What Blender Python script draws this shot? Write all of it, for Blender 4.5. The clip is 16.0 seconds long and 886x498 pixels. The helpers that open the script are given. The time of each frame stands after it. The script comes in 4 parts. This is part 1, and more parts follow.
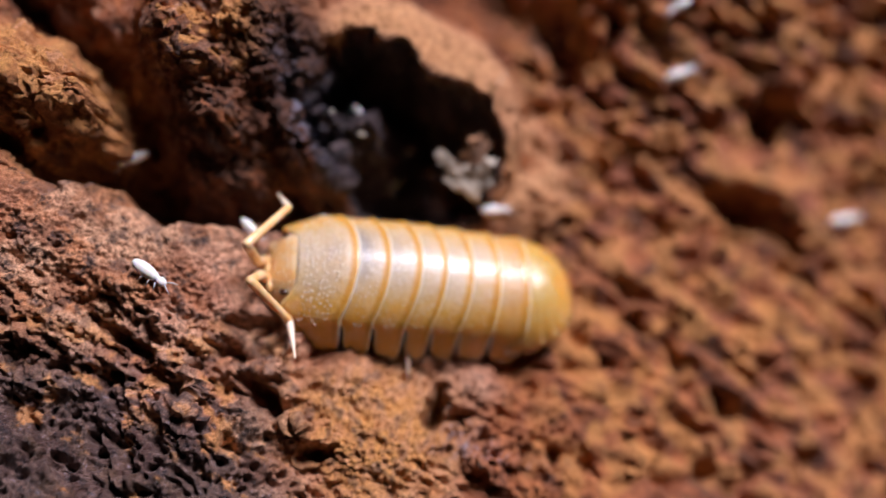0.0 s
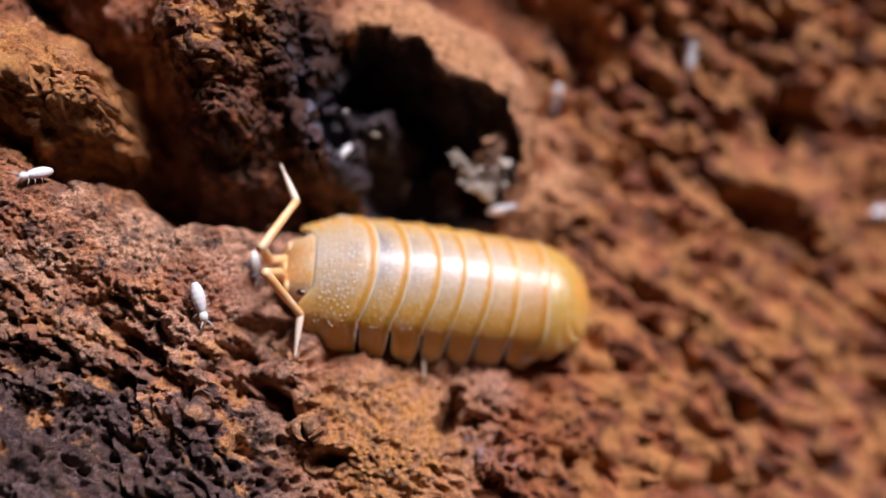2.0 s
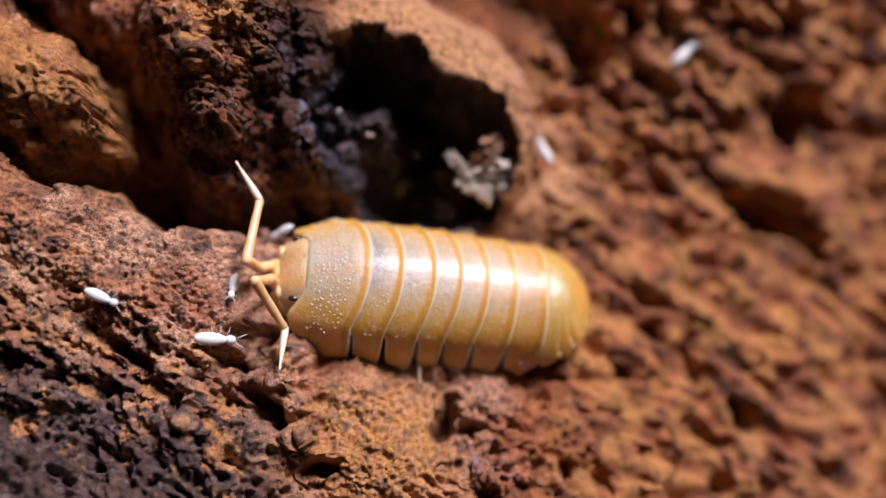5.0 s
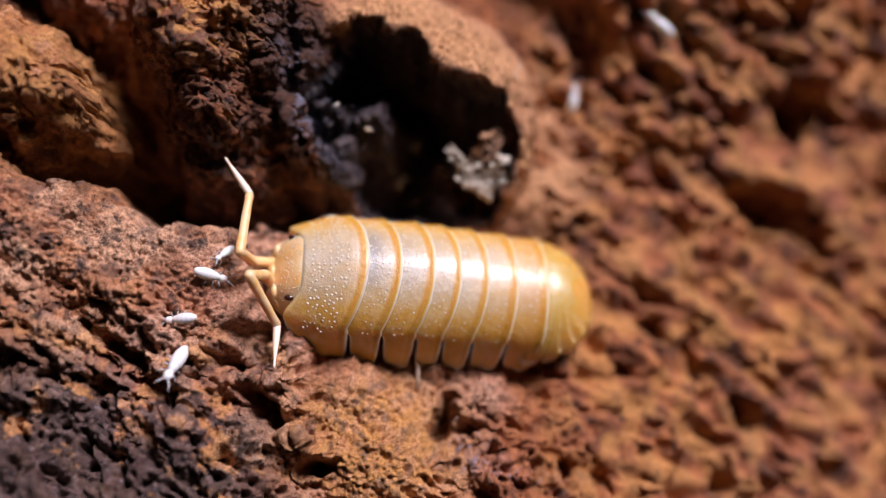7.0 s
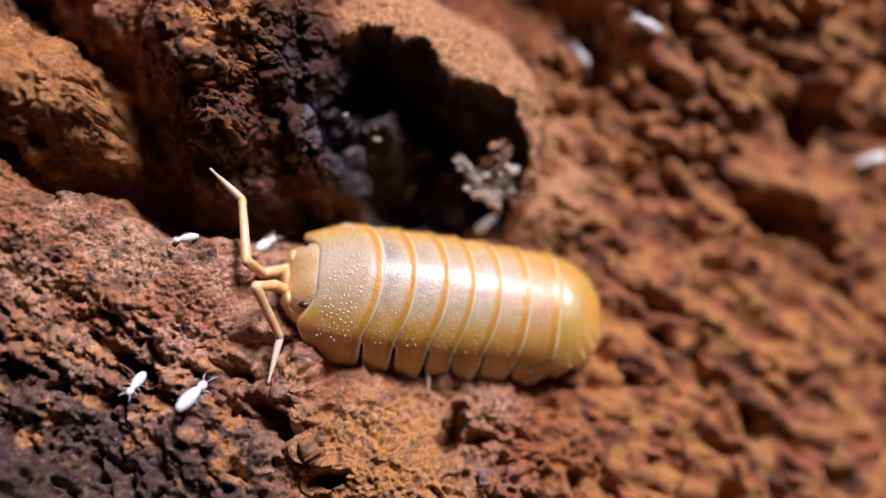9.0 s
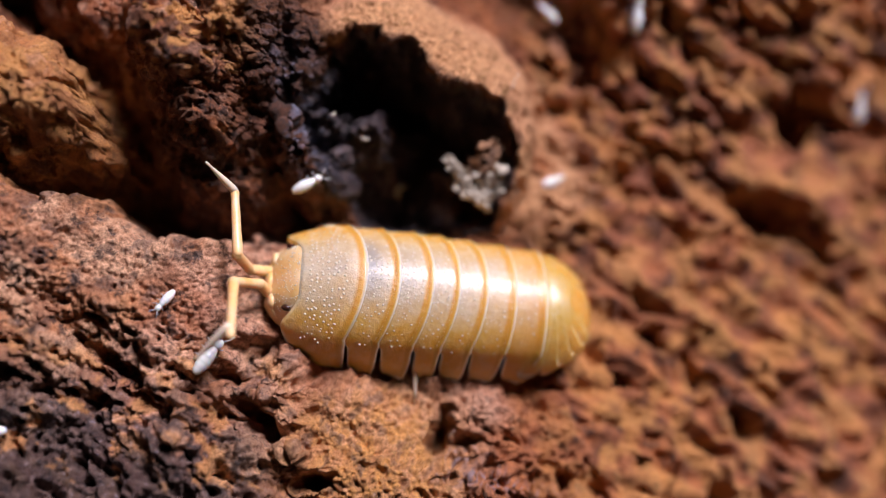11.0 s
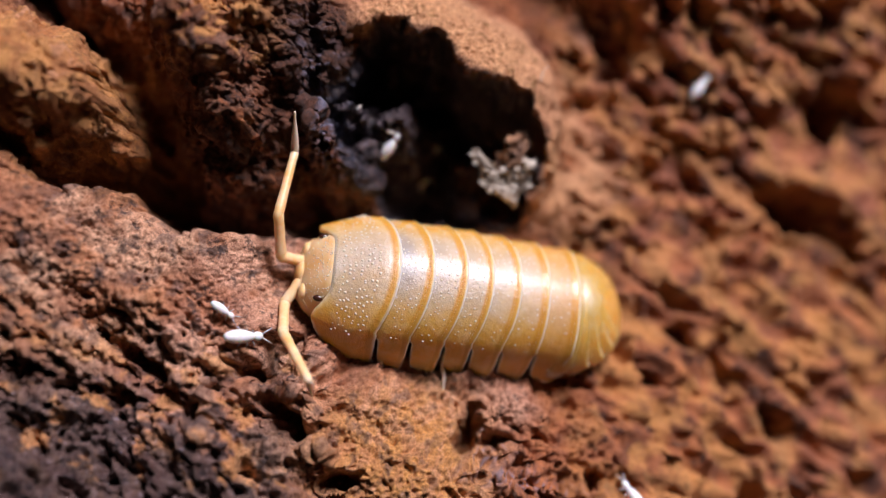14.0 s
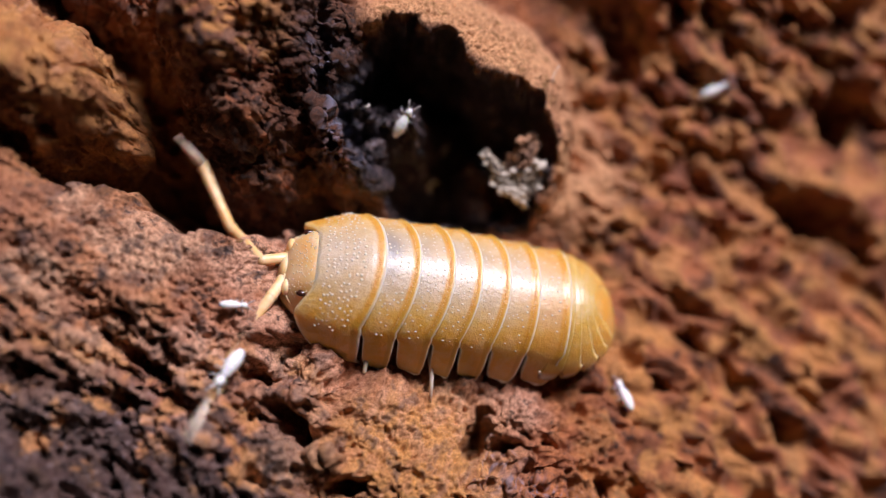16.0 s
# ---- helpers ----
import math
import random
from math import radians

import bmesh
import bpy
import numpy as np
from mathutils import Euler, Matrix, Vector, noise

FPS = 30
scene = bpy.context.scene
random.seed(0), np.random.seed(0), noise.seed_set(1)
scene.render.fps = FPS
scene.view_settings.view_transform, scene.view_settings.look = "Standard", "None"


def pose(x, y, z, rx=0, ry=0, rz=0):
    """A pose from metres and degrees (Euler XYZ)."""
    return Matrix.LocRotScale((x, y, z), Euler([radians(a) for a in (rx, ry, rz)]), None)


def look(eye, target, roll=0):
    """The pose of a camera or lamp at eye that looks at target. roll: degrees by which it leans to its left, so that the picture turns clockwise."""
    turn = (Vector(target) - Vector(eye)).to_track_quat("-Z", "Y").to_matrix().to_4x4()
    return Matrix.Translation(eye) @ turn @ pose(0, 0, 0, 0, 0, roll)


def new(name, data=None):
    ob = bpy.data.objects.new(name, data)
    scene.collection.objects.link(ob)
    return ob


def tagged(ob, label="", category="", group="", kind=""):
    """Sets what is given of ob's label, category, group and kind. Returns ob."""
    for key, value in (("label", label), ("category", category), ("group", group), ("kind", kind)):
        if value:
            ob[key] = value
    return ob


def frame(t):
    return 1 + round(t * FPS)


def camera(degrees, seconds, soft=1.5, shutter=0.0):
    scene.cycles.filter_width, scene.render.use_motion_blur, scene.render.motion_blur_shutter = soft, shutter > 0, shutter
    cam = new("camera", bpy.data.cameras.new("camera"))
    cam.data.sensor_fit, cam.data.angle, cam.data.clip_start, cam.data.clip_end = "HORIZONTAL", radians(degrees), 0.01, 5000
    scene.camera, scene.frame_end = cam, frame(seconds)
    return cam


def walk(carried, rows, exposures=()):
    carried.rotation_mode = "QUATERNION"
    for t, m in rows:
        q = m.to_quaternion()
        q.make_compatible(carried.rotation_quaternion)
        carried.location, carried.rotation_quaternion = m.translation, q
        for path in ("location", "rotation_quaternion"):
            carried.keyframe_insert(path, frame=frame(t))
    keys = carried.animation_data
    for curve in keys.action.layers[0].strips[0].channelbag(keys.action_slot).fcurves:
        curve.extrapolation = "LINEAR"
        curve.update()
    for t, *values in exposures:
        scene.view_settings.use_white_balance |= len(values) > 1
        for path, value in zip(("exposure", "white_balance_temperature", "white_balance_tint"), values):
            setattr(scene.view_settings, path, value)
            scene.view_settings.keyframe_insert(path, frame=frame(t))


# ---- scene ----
import itertools
# A woodlouse on rough cork bark among springtails, seen from a few centimetres.
MM = 0.001
cam = camera(54.0, 16.0, soft=1.0, shutter=0.5)
cam.data.dof.use_dof = True
cam.data.dof.focus_distance = 0.0412
cam.data.dof.aperture_fstop = 13.0
EYE, TILT = 0.0465, -70.0
# seconds; millimetres right, ahead, up of the first eye; yaw, pitch, roll in degrees
PATH = [
    (0.0, 0.000, 0.000, 0.000, 0.000, 0.000, 0.000),
    (0.5, -0.680, 0.002, 0.040, 0.373, -0.170, -0.004),
    (1.0, -1.003, 0.403, -0.104, 0.152, -0.096, -0.065),
    (1.5, -0.877, 0.341, -0.155, -0.087, -0.171, -0.151),
    (2.0, -0.711, 0.598, 0.128, 0.096, -0.014, -0.203),
    (2.5, -0.936, 0.911, 0.162, 0.143, -0.384, -0.311),
    (3.0, -0.525, 0.981, -0.161, -0.004, -0.358, -0.289),
    (3.5, -0.205, 1.289, 0.050, 0.285, -0.454, -0.316),
    (6.0, -0.270, 1.939, 1.406, 0.409, -1.188, -0.388),
    (6.5, -0.179, 2.005, 1.625, 0.430, -1.504, -0.472),
    (7.0, -0.180, 2.382, 1.592, 0.438, -1.833, -0.613),
    (7.5, -0.303, 2.282, 1.619, 0.538, -2.194, -0.660),
    (8.0, -0.478, 2.371, 1.864, 0.691, -2.336, -0.700),
    (8.5, -0.559, 2.126, 2.224, 0.989, -2.322, -0.667),
    (9.0, -0.303, 2.475, 2.554, 0.882, -2.353, -0.628),
    (11.5, 0.179, 2.897, 2.768, 0.628, -2.668, -0.681),
    (12.0, 0.159, 3.143, 2.604, 0.460, -2.493, -0.616),
    (12.5, -0.331, 3.442, 2.374, 0.736, -2.327, -0.560),
    (13.0, -0.218, 3.355, 2.501, 0.885, -2.360, -0.596),
    (13.5, -0.601, 3.314, 2.737, 0.879, -2.393, -0.659),
    (14.0, -1.082, 3.509, 2.410, 0.923, -2.509, -0.756),
    (14.5, -1.209, 3.668, 2.734, 0.842, -2.743, -0.864),
    (15.0, -1.971, 4.123, 2.700, 0.924, -2.835, -1.055),
    (15.5, -2.271, 3.872, 2.660, 0.764, -2.628, -1.097),
    (16.0, -1.781, 4.279, 2.353, 0.645, -2.366, -1.127),
]
walk(cam, [(t, pose(0, 0, EYE, TILT, 0, 0) @ pose(x * MM, y * MM, z * MM, 90 + pitch, roll, yaw))
           for t, x, y, z, yaw, pitch, roll in PATH])

# ---- light: one bright lamp behind the knot, a dim room around ----
world = bpy.data.worlds.new("room_light")
scene.world = world
world.use_nodes = True
world.node_tree.nodes["Background"].inputs[0].default_value = (0.75, 0.85, 1.2, 1)
world.node_tree.nodes["Background"].inputs[1].default_value = 0.0034
lamp_data = bpy.data.lights.new("lamp", "AREA")
lamp_data.shape, lamp_data.size, lamp_data.size_y = "RECTANGLE", 0.16, 0.12
lamp_data.energy, lamp_data.color = 4.0, (0.97, 0.885, 0.985)
lamp = new("lamp", lamp_data)
lamp.matrix_world = look((0.17, 0.27, 0.33), (0.0, 0.015, 0.0))
scene.view_settings.exposure = 0.0


# ---- noise and height of the bark, in millimetres ----
def hash2(ix, iy, seed):
    n = (ix.astype(np.int64) * 374761393 + iy.astype(np.int64) * 668265263 + seed * 1442695041) & 0x7FFFFFFF
    n = ((n ^ (n >> 13)) * 1274126177) & 0x7FFFFFFF
    n = ((n ^ (n >> 16)) * 2246822519) & 0x7FFFFFFF
    return ((n ^ (n >> 15)) & 0xFFFFFF) / float(0x1000000)


def perlin(x, y, seed=0):
    ix, iy = np.floor(x), np.floor(y)
    fx, fy = x - ix, y - iy
    u, v = fx * fx * fx * (fx * (fx * 6 - 15) + 10), fy * fy * fy * (fy * (fy * 6 - 15) + 10)

    def corner(ox, oy):
        a = hash2(ix + ox, iy + oy, seed) * 2 * np.pi
        return np.cos(a) * (fx - ox) + np.sin(a) * (fy - oy)
    low = corner(0, 0) * (1 - u) + corner(1, 0) * u
    high = corner(0, 1) * (1 - u) + corner(1, 1) * u
    return (low * (1 - v) + high * v) * 1.5


def fbm(x, y, size, octaves=4, seed=0, gain=0.5):
    total, amp = 0.0, 1.0
    for k in range(octaves):
        total = total + amp * perlin(x / size, y / size, seed + 17 * k)
        size, amp = size * 0.5, amp * gain
    return total


def cells(x, y, size, seed=0):
    """Distance to the nearest and the second scattered point, in cell sizes."""
    x, y = x / size, y / size
    ix, iy = np.floor(x), np.floor(y)
    f1, f2 = np.full_like(x, 9.0), np.full_like(x, 9.0)
    for ox in (-1, 0, 1):
        for oy in (-1, 0, 1):
            px, py = ix + ox + hash2(ix + ox, iy + oy, seed), iy + oy + hash2(ix + ox, iy + oy, seed + 5)
            d = np.hypot(px - x, py - y)
            f2 = np.minimum(f2, np.maximum(f1, d))
            f1 = np.minimum(f1, d)
    return f1, f2


def step(a, b, v):
    t = np.clip((v - a) / (b - a), 0, 1)
    return t * t * (3 - 2 * t)


def along(x, y, points):
    """Distance to a broken line."""
    best = np.full_like(x, 1e9)
    for (ax, ay), (bx, by) in zip(points, points[1:]):
        t = np.clip(((x - ax) * (bx - ax) + (y - ay) * (by - ay)) / ((bx - ax) ** 2 + (by - ay) ** 2), 0, 1)
        best = np.minimum(best, np.hypot(x - ax - t * (bx - ax), y - ay - t * (by - ay)))
    return best


def oval(x, y, cx, cy, rx, ry, turn=0.0):
    c, s = math.cos(radians(turn)), math.sin(radians(turn))
    dx, dy = x - cx, y - cy
    return np.hypot((dx * c + dy * s) / rx, (dy * c - dx * s) / ry)


SLOPE = 0.374
GULLY = [(-40, 22.0), (-23, 20.2), (-19, 19.3), (-16, 18.8), (-13, 18.2), (-9.5, 18.3), (-5, 19.6), (-0.8, 20.4), (3, 20.1), (5.6, 19.2), (8.4, 17.8)]
CLEFT = [(-27, 33), (-22.5, 28.6), (-20.2, 27), (-18.0, 25.4), (-16.6, 23.8), (-15.9, 21.8), (-15.6, 19.2)]
# pits: x, y, half length, half width, turn, depth
PITS = [(-15.7, 10.4, 1.5, 0.55, -42, 1.7), (-18.6, 9.6, 1.0, 0.45, -6, 1.2), (-8.9, 7.5, 1.3, 0.8, -40, 3.6),
        (-6.4, 5.5, 1.1, 0.6, -25, 3.0), (-10.2, 11.4, 1.4, 0.5, -12, 1.7), (-10.6, 10.1, 1.2, 0.6, -20, 2.2), (-12.6, 9.0, 0.9, 0.4, -35, 1.6),
        (-0.4, 8.2, 0.5, 1.6, 6, 3.4), (1.4, 7.0, 1.5, 0.6, -10, 2.2), (-9.7, 10.2, 1.7, 1.4, 0, 1.2)]
FAR_PITS = [(21.8, 28.0, 1.2, 1.6, 15, 6.0), (19.6, 21.9, 2.4, 1.2, -10, 6.0), (5.7, 10.3, 1.0, 0.4, -32, 1.7), (10.3, 10.9, 1.1, 0.4, -32, 1.7), (11.6, 8.5, 1.0, 0.45, -35, 1.7), (14.6, 12.0, 1.7, 0.7, -38, 1.7), (25.5, 27.6, 2.0, 0.7, -30, 2.0), (5.0, 22.6, 0.5, 0.3, -20, 1.8), (6.3, 21.0, 0.9, 0.35, -25, 1.9), (8.0, 22.9, 0.7, 0.4, -25, 1.9), (7.4, 19.6, 1.0, 0.4, -25, 1.9), (9.8, 21.4, 0.8, 0.5, -20, 2.0), (6.2, 24.8, 0.6, 0.4, -30, 1.6), (11.8, 13.7, 0.9, 0.8, -30, 1.8),
            (8.0, 4.9, 0.8, 0.6, -30, 1.5), (6.0, 5.4, 0.6, 0.5, -30, 1.3), (12.7, 24.5, 0.45, 0.35, -30, 1.2),
            (27.8, 28.2, 1.5, 1.2, 0, 2.2), (7.5, 31.0, 1.6, 3.4, 25, 1.8)]
# lumps: x, y, half length, half width, turn, height
LUMPS = [(1.6, 9.0, 1.8, 1.4, -10, 0.8), (2.3, 5.2, 2.9, 0.5, -6, 0.9), (-0.5, 22.2, 0.6, 1.1, 5, 2.4), (9.6, 6.3, 2.0, 1.0, -20, 0.8), (-10.6, 25.6, 1.0, 0.9, 30, 1.0), (23.0, 29.2, 1.7, 0.9, -12, 2.2),
         (22.2, 22.9, 4.8, 1.5, -20, 2.6), (-4.0, 7.0, 3.6, 2.4, 0, 0.8), (-7.0, 6.2, 0.8, 0.6, 0, 0.9),
         (-8.0, 9.4, 1.3, 0.9, 20, 0.8), (-12.6, 6.6, 2.2, 0.9, -20, 0.7), (7.5, 3.2, 3.5, 1.6, -14, 0.9)]
KNOBS = [(-13.6, 24.6, 1.7, 1.2, 10, 1.4), (-9.2, 26.2, 1.5, 1.0, -20, 1.3), (-8.0, 23.4, 1.2, 1.5, 0, 1.0), (-12.2, 21.6, 1.7, 0.9, 15, 1.1),
         (-17.7, 21.8, 1.3, 1.6, 20, 1.5), (-21.6, 21.4, 1.6, 1.0, -20, 0.8), (-9.6, 21.3, 1.1, 0.8, 0, 0.8)]


def soft(v, k):
    return (np.sqrt(v * v + k * k) + v) / 2


# the mouth of the hollow knot, seen from above
MOUTH = [(-7.6, 24.6), (-6.9, 26.2), (-5.8, 27.1), (-4.6, 27.7), (-3.2, 27.2), (-1.8, 26.8), (-0.9, 26.0), (-0.3, 25.2), (1.2, 25.3),
         (2.6, 24.6), (3.5, 23.4), (3.8, 22.2), (3.3, 20.6), (2.0, 19.0), (-2.0, 18.6), (-5.6, 19.0), (-7.0, 20.8), (-7.8, 22.6)]


def inside(x, y, points):
    """How deep a place lies within an outline; negative outside."""
    odd = np.zeros(x.shape, dtype=bool)
    for (ax, ay), (bx, by) in zip(points, points[1:] + points[:1]):
        odd ^= ((ay > y) != (by > y)) & (x < (bx - ax) * (y - ay) / (by - ay + 1e-9) + ax)
    d = along(x, y, points + points[:1])
    return np.where(odd, d, -d)


def bark_base(x, y):
    """The large forms of the bark, and the place in the hollow of the knot (below 1: inside)."""
    wx = x + 0.75 * fbm(x, y, 2.6, 3, 3)
    wy = y + 0.75 * fbm(x, y, 2.6, 3, 8)
    h = -SLOPE * x + 0.9 * fbm(x, y, 9.0, 2, 21) + 0.5 * soft(y - 23.5, 3.0) * step(5.0, 16.0, x) + 0.55 * soft(y - 28.0, 2.0) * step(3.0, 7.0, x) * step(24.0, 17.0, x)
    h = h - 2.2 * step(-8.0, -18.0, x) * step(14.0, 7.0, y)
    # the raised mass along the upper side: boulder, middle lump, hollow knot
    h = h + (2.3 + 0.12 * (x + 21)) * np.clip(1 - oval(wx, wy, -21.0, 23.0, 5.8, 5.0, -14) ** 2.8, 0, 1) ** 0.9
    h = h + 5.4 * np.clip(1 - oval(wx, wy, -10.9, 28.0, 4.8, 7.6, -4) ** 3.2, 0, 1) ** 0.8
    knot = oval(wx * 0.55 + x * 0.45, wy * 0.55 + y * 0.45, -2.5, 24.4, 7.5, 7.2, -12)
    h = np.maximum(h, -SLOPE * x * 0.8 + 5.6 * np.sqrt(np.clip(1 - knot ** 2.6, 0, 1)) - 3.0 * (knot > 1))
    h = h - 4.6 * np.exp(-(along(wx, wy, GULLY) / 0.95) ** 2) * step(11.0, 7.0, x) * (1 - 0.75 * step(-0.5, 2.5, x))
    h = h - 6.6 * np.exp(-(along(wx, wy, CLEFT) / 1.15) ** 2)
    # the hollow: sheer under its lip, a rough slope on the side of the lump
    ragged = 0.55 * fbm(x, y, 1.6, 4, 143)
    deep = inside(x, y, MOUTH) + ragged * (0.6 + 0.9 * step(-3.0, -6.0, x))
    hollow = 1 - deep / 4.0
    gentle = step(-3.5, -6.5, x) * step(27.5, 25.5, y)
    k = step(0.0, 1.0, (deep + 1.3 * gentle) / (0.85 + 3.6 * gentle))
    floor = -SLOPE * x - 5.6 + 2.4 * step(-3.5, 1.5, x) * step(25.5, 21.5, y) + 1.5 * fbm(x, y, 2.4, 3, 147)
    # a mound added in the hollow to lift a springtail into the lamp's light
    floor = np.maximum(floor, 3.4 - 2.6 * oval(wx, wy, -4.6, 23.3, 1.3, 1.6) ** 2)
    h = h * (1 - k) + np.minimum(h, floor) * k
    mouth = 1 - step(0.75, 1.15, oval(wx, wy, -1.6, 19.4, 4.9, 2.3, 4))
    h = h * (1 - mouth) + np.minimum(h, -SLOPE * x - 3.2 + 1.7 * step(-2.0, 1.5, x)) * mouth
    # the bed on which the woodlouse stands
    bed = 1 - step(0.80, 1.22, oval(wx * 0.5 + x * 0.5, wy * 0.5 + y * 0.5, -0.4, 14.5, 9.8, 4.9, 0))
    h = h * (1 - bed) + np.minimum(h, 1.75 - 0.304 * (x + 9.4) + 0.18 * (14.5 - y)) * bed
    for cx, cy, rx, ry, turn, depth in PITS:
        h = h - depth * (1 - step(0.35, 1.15, oval(wx, wy, cx, cy, rx, ry, turn)))
    for cx, cy, rx, ry, turn, depth in FAR_PITS:
        h = h - depth * (1 - step(0.2, 1.2, oval(wx, wy, cx, cy, rx, ry, turn)))
    for cx, cy, rx, ry, turn, height in LUMPS + KNOBS:
        h = h + height * np.exp(-(oval(wx, wy, cx, cy, rx, ry, turn) ** 2) * 1.2)
    return h, hollow


def lip_of(x, y):
    """The bare rounded lip of the knot, from the top of the hollow round its sheer side."""
    deep = inside(x, y, MOUTH) + 0.55 * fbm(x, y, 1.6, 4, 143) * (0.6 + 0.9 * step(-3.0, -6.0, x))
    return step(0.10, -0.05, deep) * step(-5.2, -2.6, deep) * step(-7.0, -4.6, x + 0.35 * (y - 26)) * step(18.5, 21.0, y)


def bark_detail(x, y, h):
    """Crust, pits and grain on top of the large forms; steep faces get their own grain."""
    rise = h + SLOPE * x
    lip = lip_of(x, y)
    calm = (1 - 0.45 * lip) * (1 - 0.6 * step(1.5, 4.0, rise))
    x0, y0 = x, y
    x, y = x + 0.12 * rise, y + 0.2 * rise
    wx = x + 0.5 * fbm(x, y, 1.6, 3, 13)
    wy = y + 0.5 * fbm(x, y, 1.6, 3, 18)
    far = step(3.0, 9.0, x + 0.15 * (y - 15))
    near = 1 - far
    # far bark: soft rounded knobs and slanting dents between them
    u, v = x * 0.84 - y * 0.54, x * 0.54 + y * 0.84
    slant = 1.15 + 0.6 * step(19.0, 13.0, y)
    f1, _ = cells(u / slant + 0.3 * fbm(x, y, 1.9, 2, 4), v + 0.3 * fbm(x, y, 1.9, 2, 6), 1.2, 31)
    p1, _ = cells(u / 1.9 + 0.3 * fbm(x, y, 1.5, 2, 14), v + 0.3 * fbm(x, y, 1.5, 2, 16), 1.9, 37)
    d = far * (1.0 * np.exp(-(f1 / 0.42) ** 2) * (0.8 + 0.6 * fbm(x, y, 5.0, 2, 33)) - 1.7 * np.exp(-(p1 / 0.24) ** 2) * step(-0.3, 0.2, fbm(x, y, 5.5, 2, 43)) + 0.8 * fbm(u * 0.9, v * 1.2, 3.2, 4, 41, 0.45))
    ridge = np.exp(-oval(x0, y0, 22.0, 24.6, 5.4, 3.4, -12) ** 4)
    d = d * (1 - 0.85 * ridge)
    calm = calm * (1 - 0.7 * np.exp(-oval(x0, y0, 1.6, 9.2, 1.7, 1.4) ** 4))
    # near bark: fine crumbs pocked by small pits; rougher, slanting ridges and furrows lower down
    us, vs = x * 0.80 - y * 0.60, x * 0.60 + y * 0.80
    lump = fbm(us * 0.62, vs, 1.9, 4, 61, 0.5)
    g1, _ = cells(wx, wy, 0.80, 51)
    k1, _ = cells(wx + 0.2 * wy, wy, 0.36, 57)
    m1, _ = cells(x + 0.1 * fbm(x, y, 0.5, 2, 63), y, 0.21, 59)
    crumbs = 0.13 * np.exp(-(k1 / 0.5) ** 2) + 0.085 * np.exp(-(m1 / 0.5) ** 2)
    low = step(13.4, 10.2, y0 + 0.12 * x0 + 1.0)
    rough = np.clip(0.25 + 0.85 * low * step(-0.45, 0.25, fbm(x, y, 3.4, 3, 66) + 0.1), 0, 1)
    q1, _ = cells(x + 0.2 * fbm(x, y, 0.7, 2, 83), y, 0.78, 87)
    pocks = 0.62 * np.exp(-(q1 / 0.19) ** 2) * step(-0.15, 0.3, fbm(x, y, 2.3, 2, 89)) * (0.6 + 0.8 * low)
    s1, _ = cells(us / 2.1 + 0.25 * fbm(x, y, 1.3, 2, 93), vs + 0.2 * fbm(x, y, 1.1, 2, 94), 0.95, 97)
    furrows = (0.15 + 0.85 * low) * np.exp(-(s1 / 0.24) ** 2) * step(-0.3, 0.2, fbm(x, y, 2.9, 2, 99))
    sandy = np.exp(-oval(x0, y0, -3.4, 7.2, 3.9, 3.2) ** 4)
    calm = calm * (1 - 0.7 * sandy) * (1 - 0.75 * np.exp(-oval(x0, y0, -9.6, 13.0, 3.2, 3.4) ** 4))
    d = d + near * calm * (rough * (1.05 * lump + 0.30 * np.exp(-(g1 / 0.5) ** 2) - 0.15) - pocks - furrows) + near * (1 - 0.5 * lip) * crumbs
    return d + 0.11 * fbm(x, y, 0.30, 3, 71, 0.65) * (0.35 + 0.95 * near)


def hash3(ix, iy, iz, seed):
    return hash2(ix + 57 * iz, iy - 113 * iz, seed)


def perlin3(x, y, z, seed=0):
    iz = np.floor(z)
    f = z - iz
    u = f * f * f * (f * (f * 6 - 15) + 10)
    low = perlin(x + 37.7 * iz, y - 21.3 * iz, seed)
    high = perlin(x + 37.7 * (iz + 1), y - 21.3 * (iz + 1), seed)
    return low * (1 - u) + high * u


def fbm3(x, y, z, size, octaves=4, seed=0, gain=0.5):
    total, amp = 0.0, 1.0
    for k in range(octaves):
        total = total + amp * perlin3(x / size, y / size, z / size, seed + 17 * k)
        size, amp = size * 0.5, amp * gain
    return total


def cells3(x, y, z, size, seed=0):
    x, y, z = x / size, y / size, z / size
    ix, iy, iz = np.floor(x), np.floor(y), np.floor(z)
    f1 = np.full_like(x, 9.0)
    for ox, oy, oz in itertools.product((-1, 0, 1), repeat=3):
        jx, jy, jz = ix + ox, iy + oy, iz + oz
        d = (jx + hash3(jx, jy, jz, seed) - x) ** 2 + (jy + hash3(jx, jy, jz, seed + 5) - y) ** 2 + (jz + hash3(jx, jy, jz, seed + 9) - z) ** 2
        f1 = np.minimum(f1, d)
    return np.sqrt(f1)


def crag_detail(x, y, z):
    """Chunks, knobs and grain of the steep faces, the same in all directions."""
    wx, wy, wz = x + 0.5 * fbm3(x, y, z, 1.7, 2, 203), y + 0.5 * fbm3(x, y, z, 1.7, 2, 207), z + 0.5 * fbm3(x, y, z, 1.7, 2, 211)
    d = 0.75 * (0.55 - cells3(wx, wy, wz, 2.9, 221)) + 0.06 * np.exp(-(cells3(wx, wy, wz, 0.55, 227) / 0.45) ** 2)
    return d + 0.75 * fbm3(x, y, z, 2.3, 4, 231, 0.42) - 0.50 * np.abs(fbm3(x, y, z, 1.0, 4, 237, 0.6)) + 0.18 + 0.11 * fbm3(x, y, z, 0.3, 2, 241)


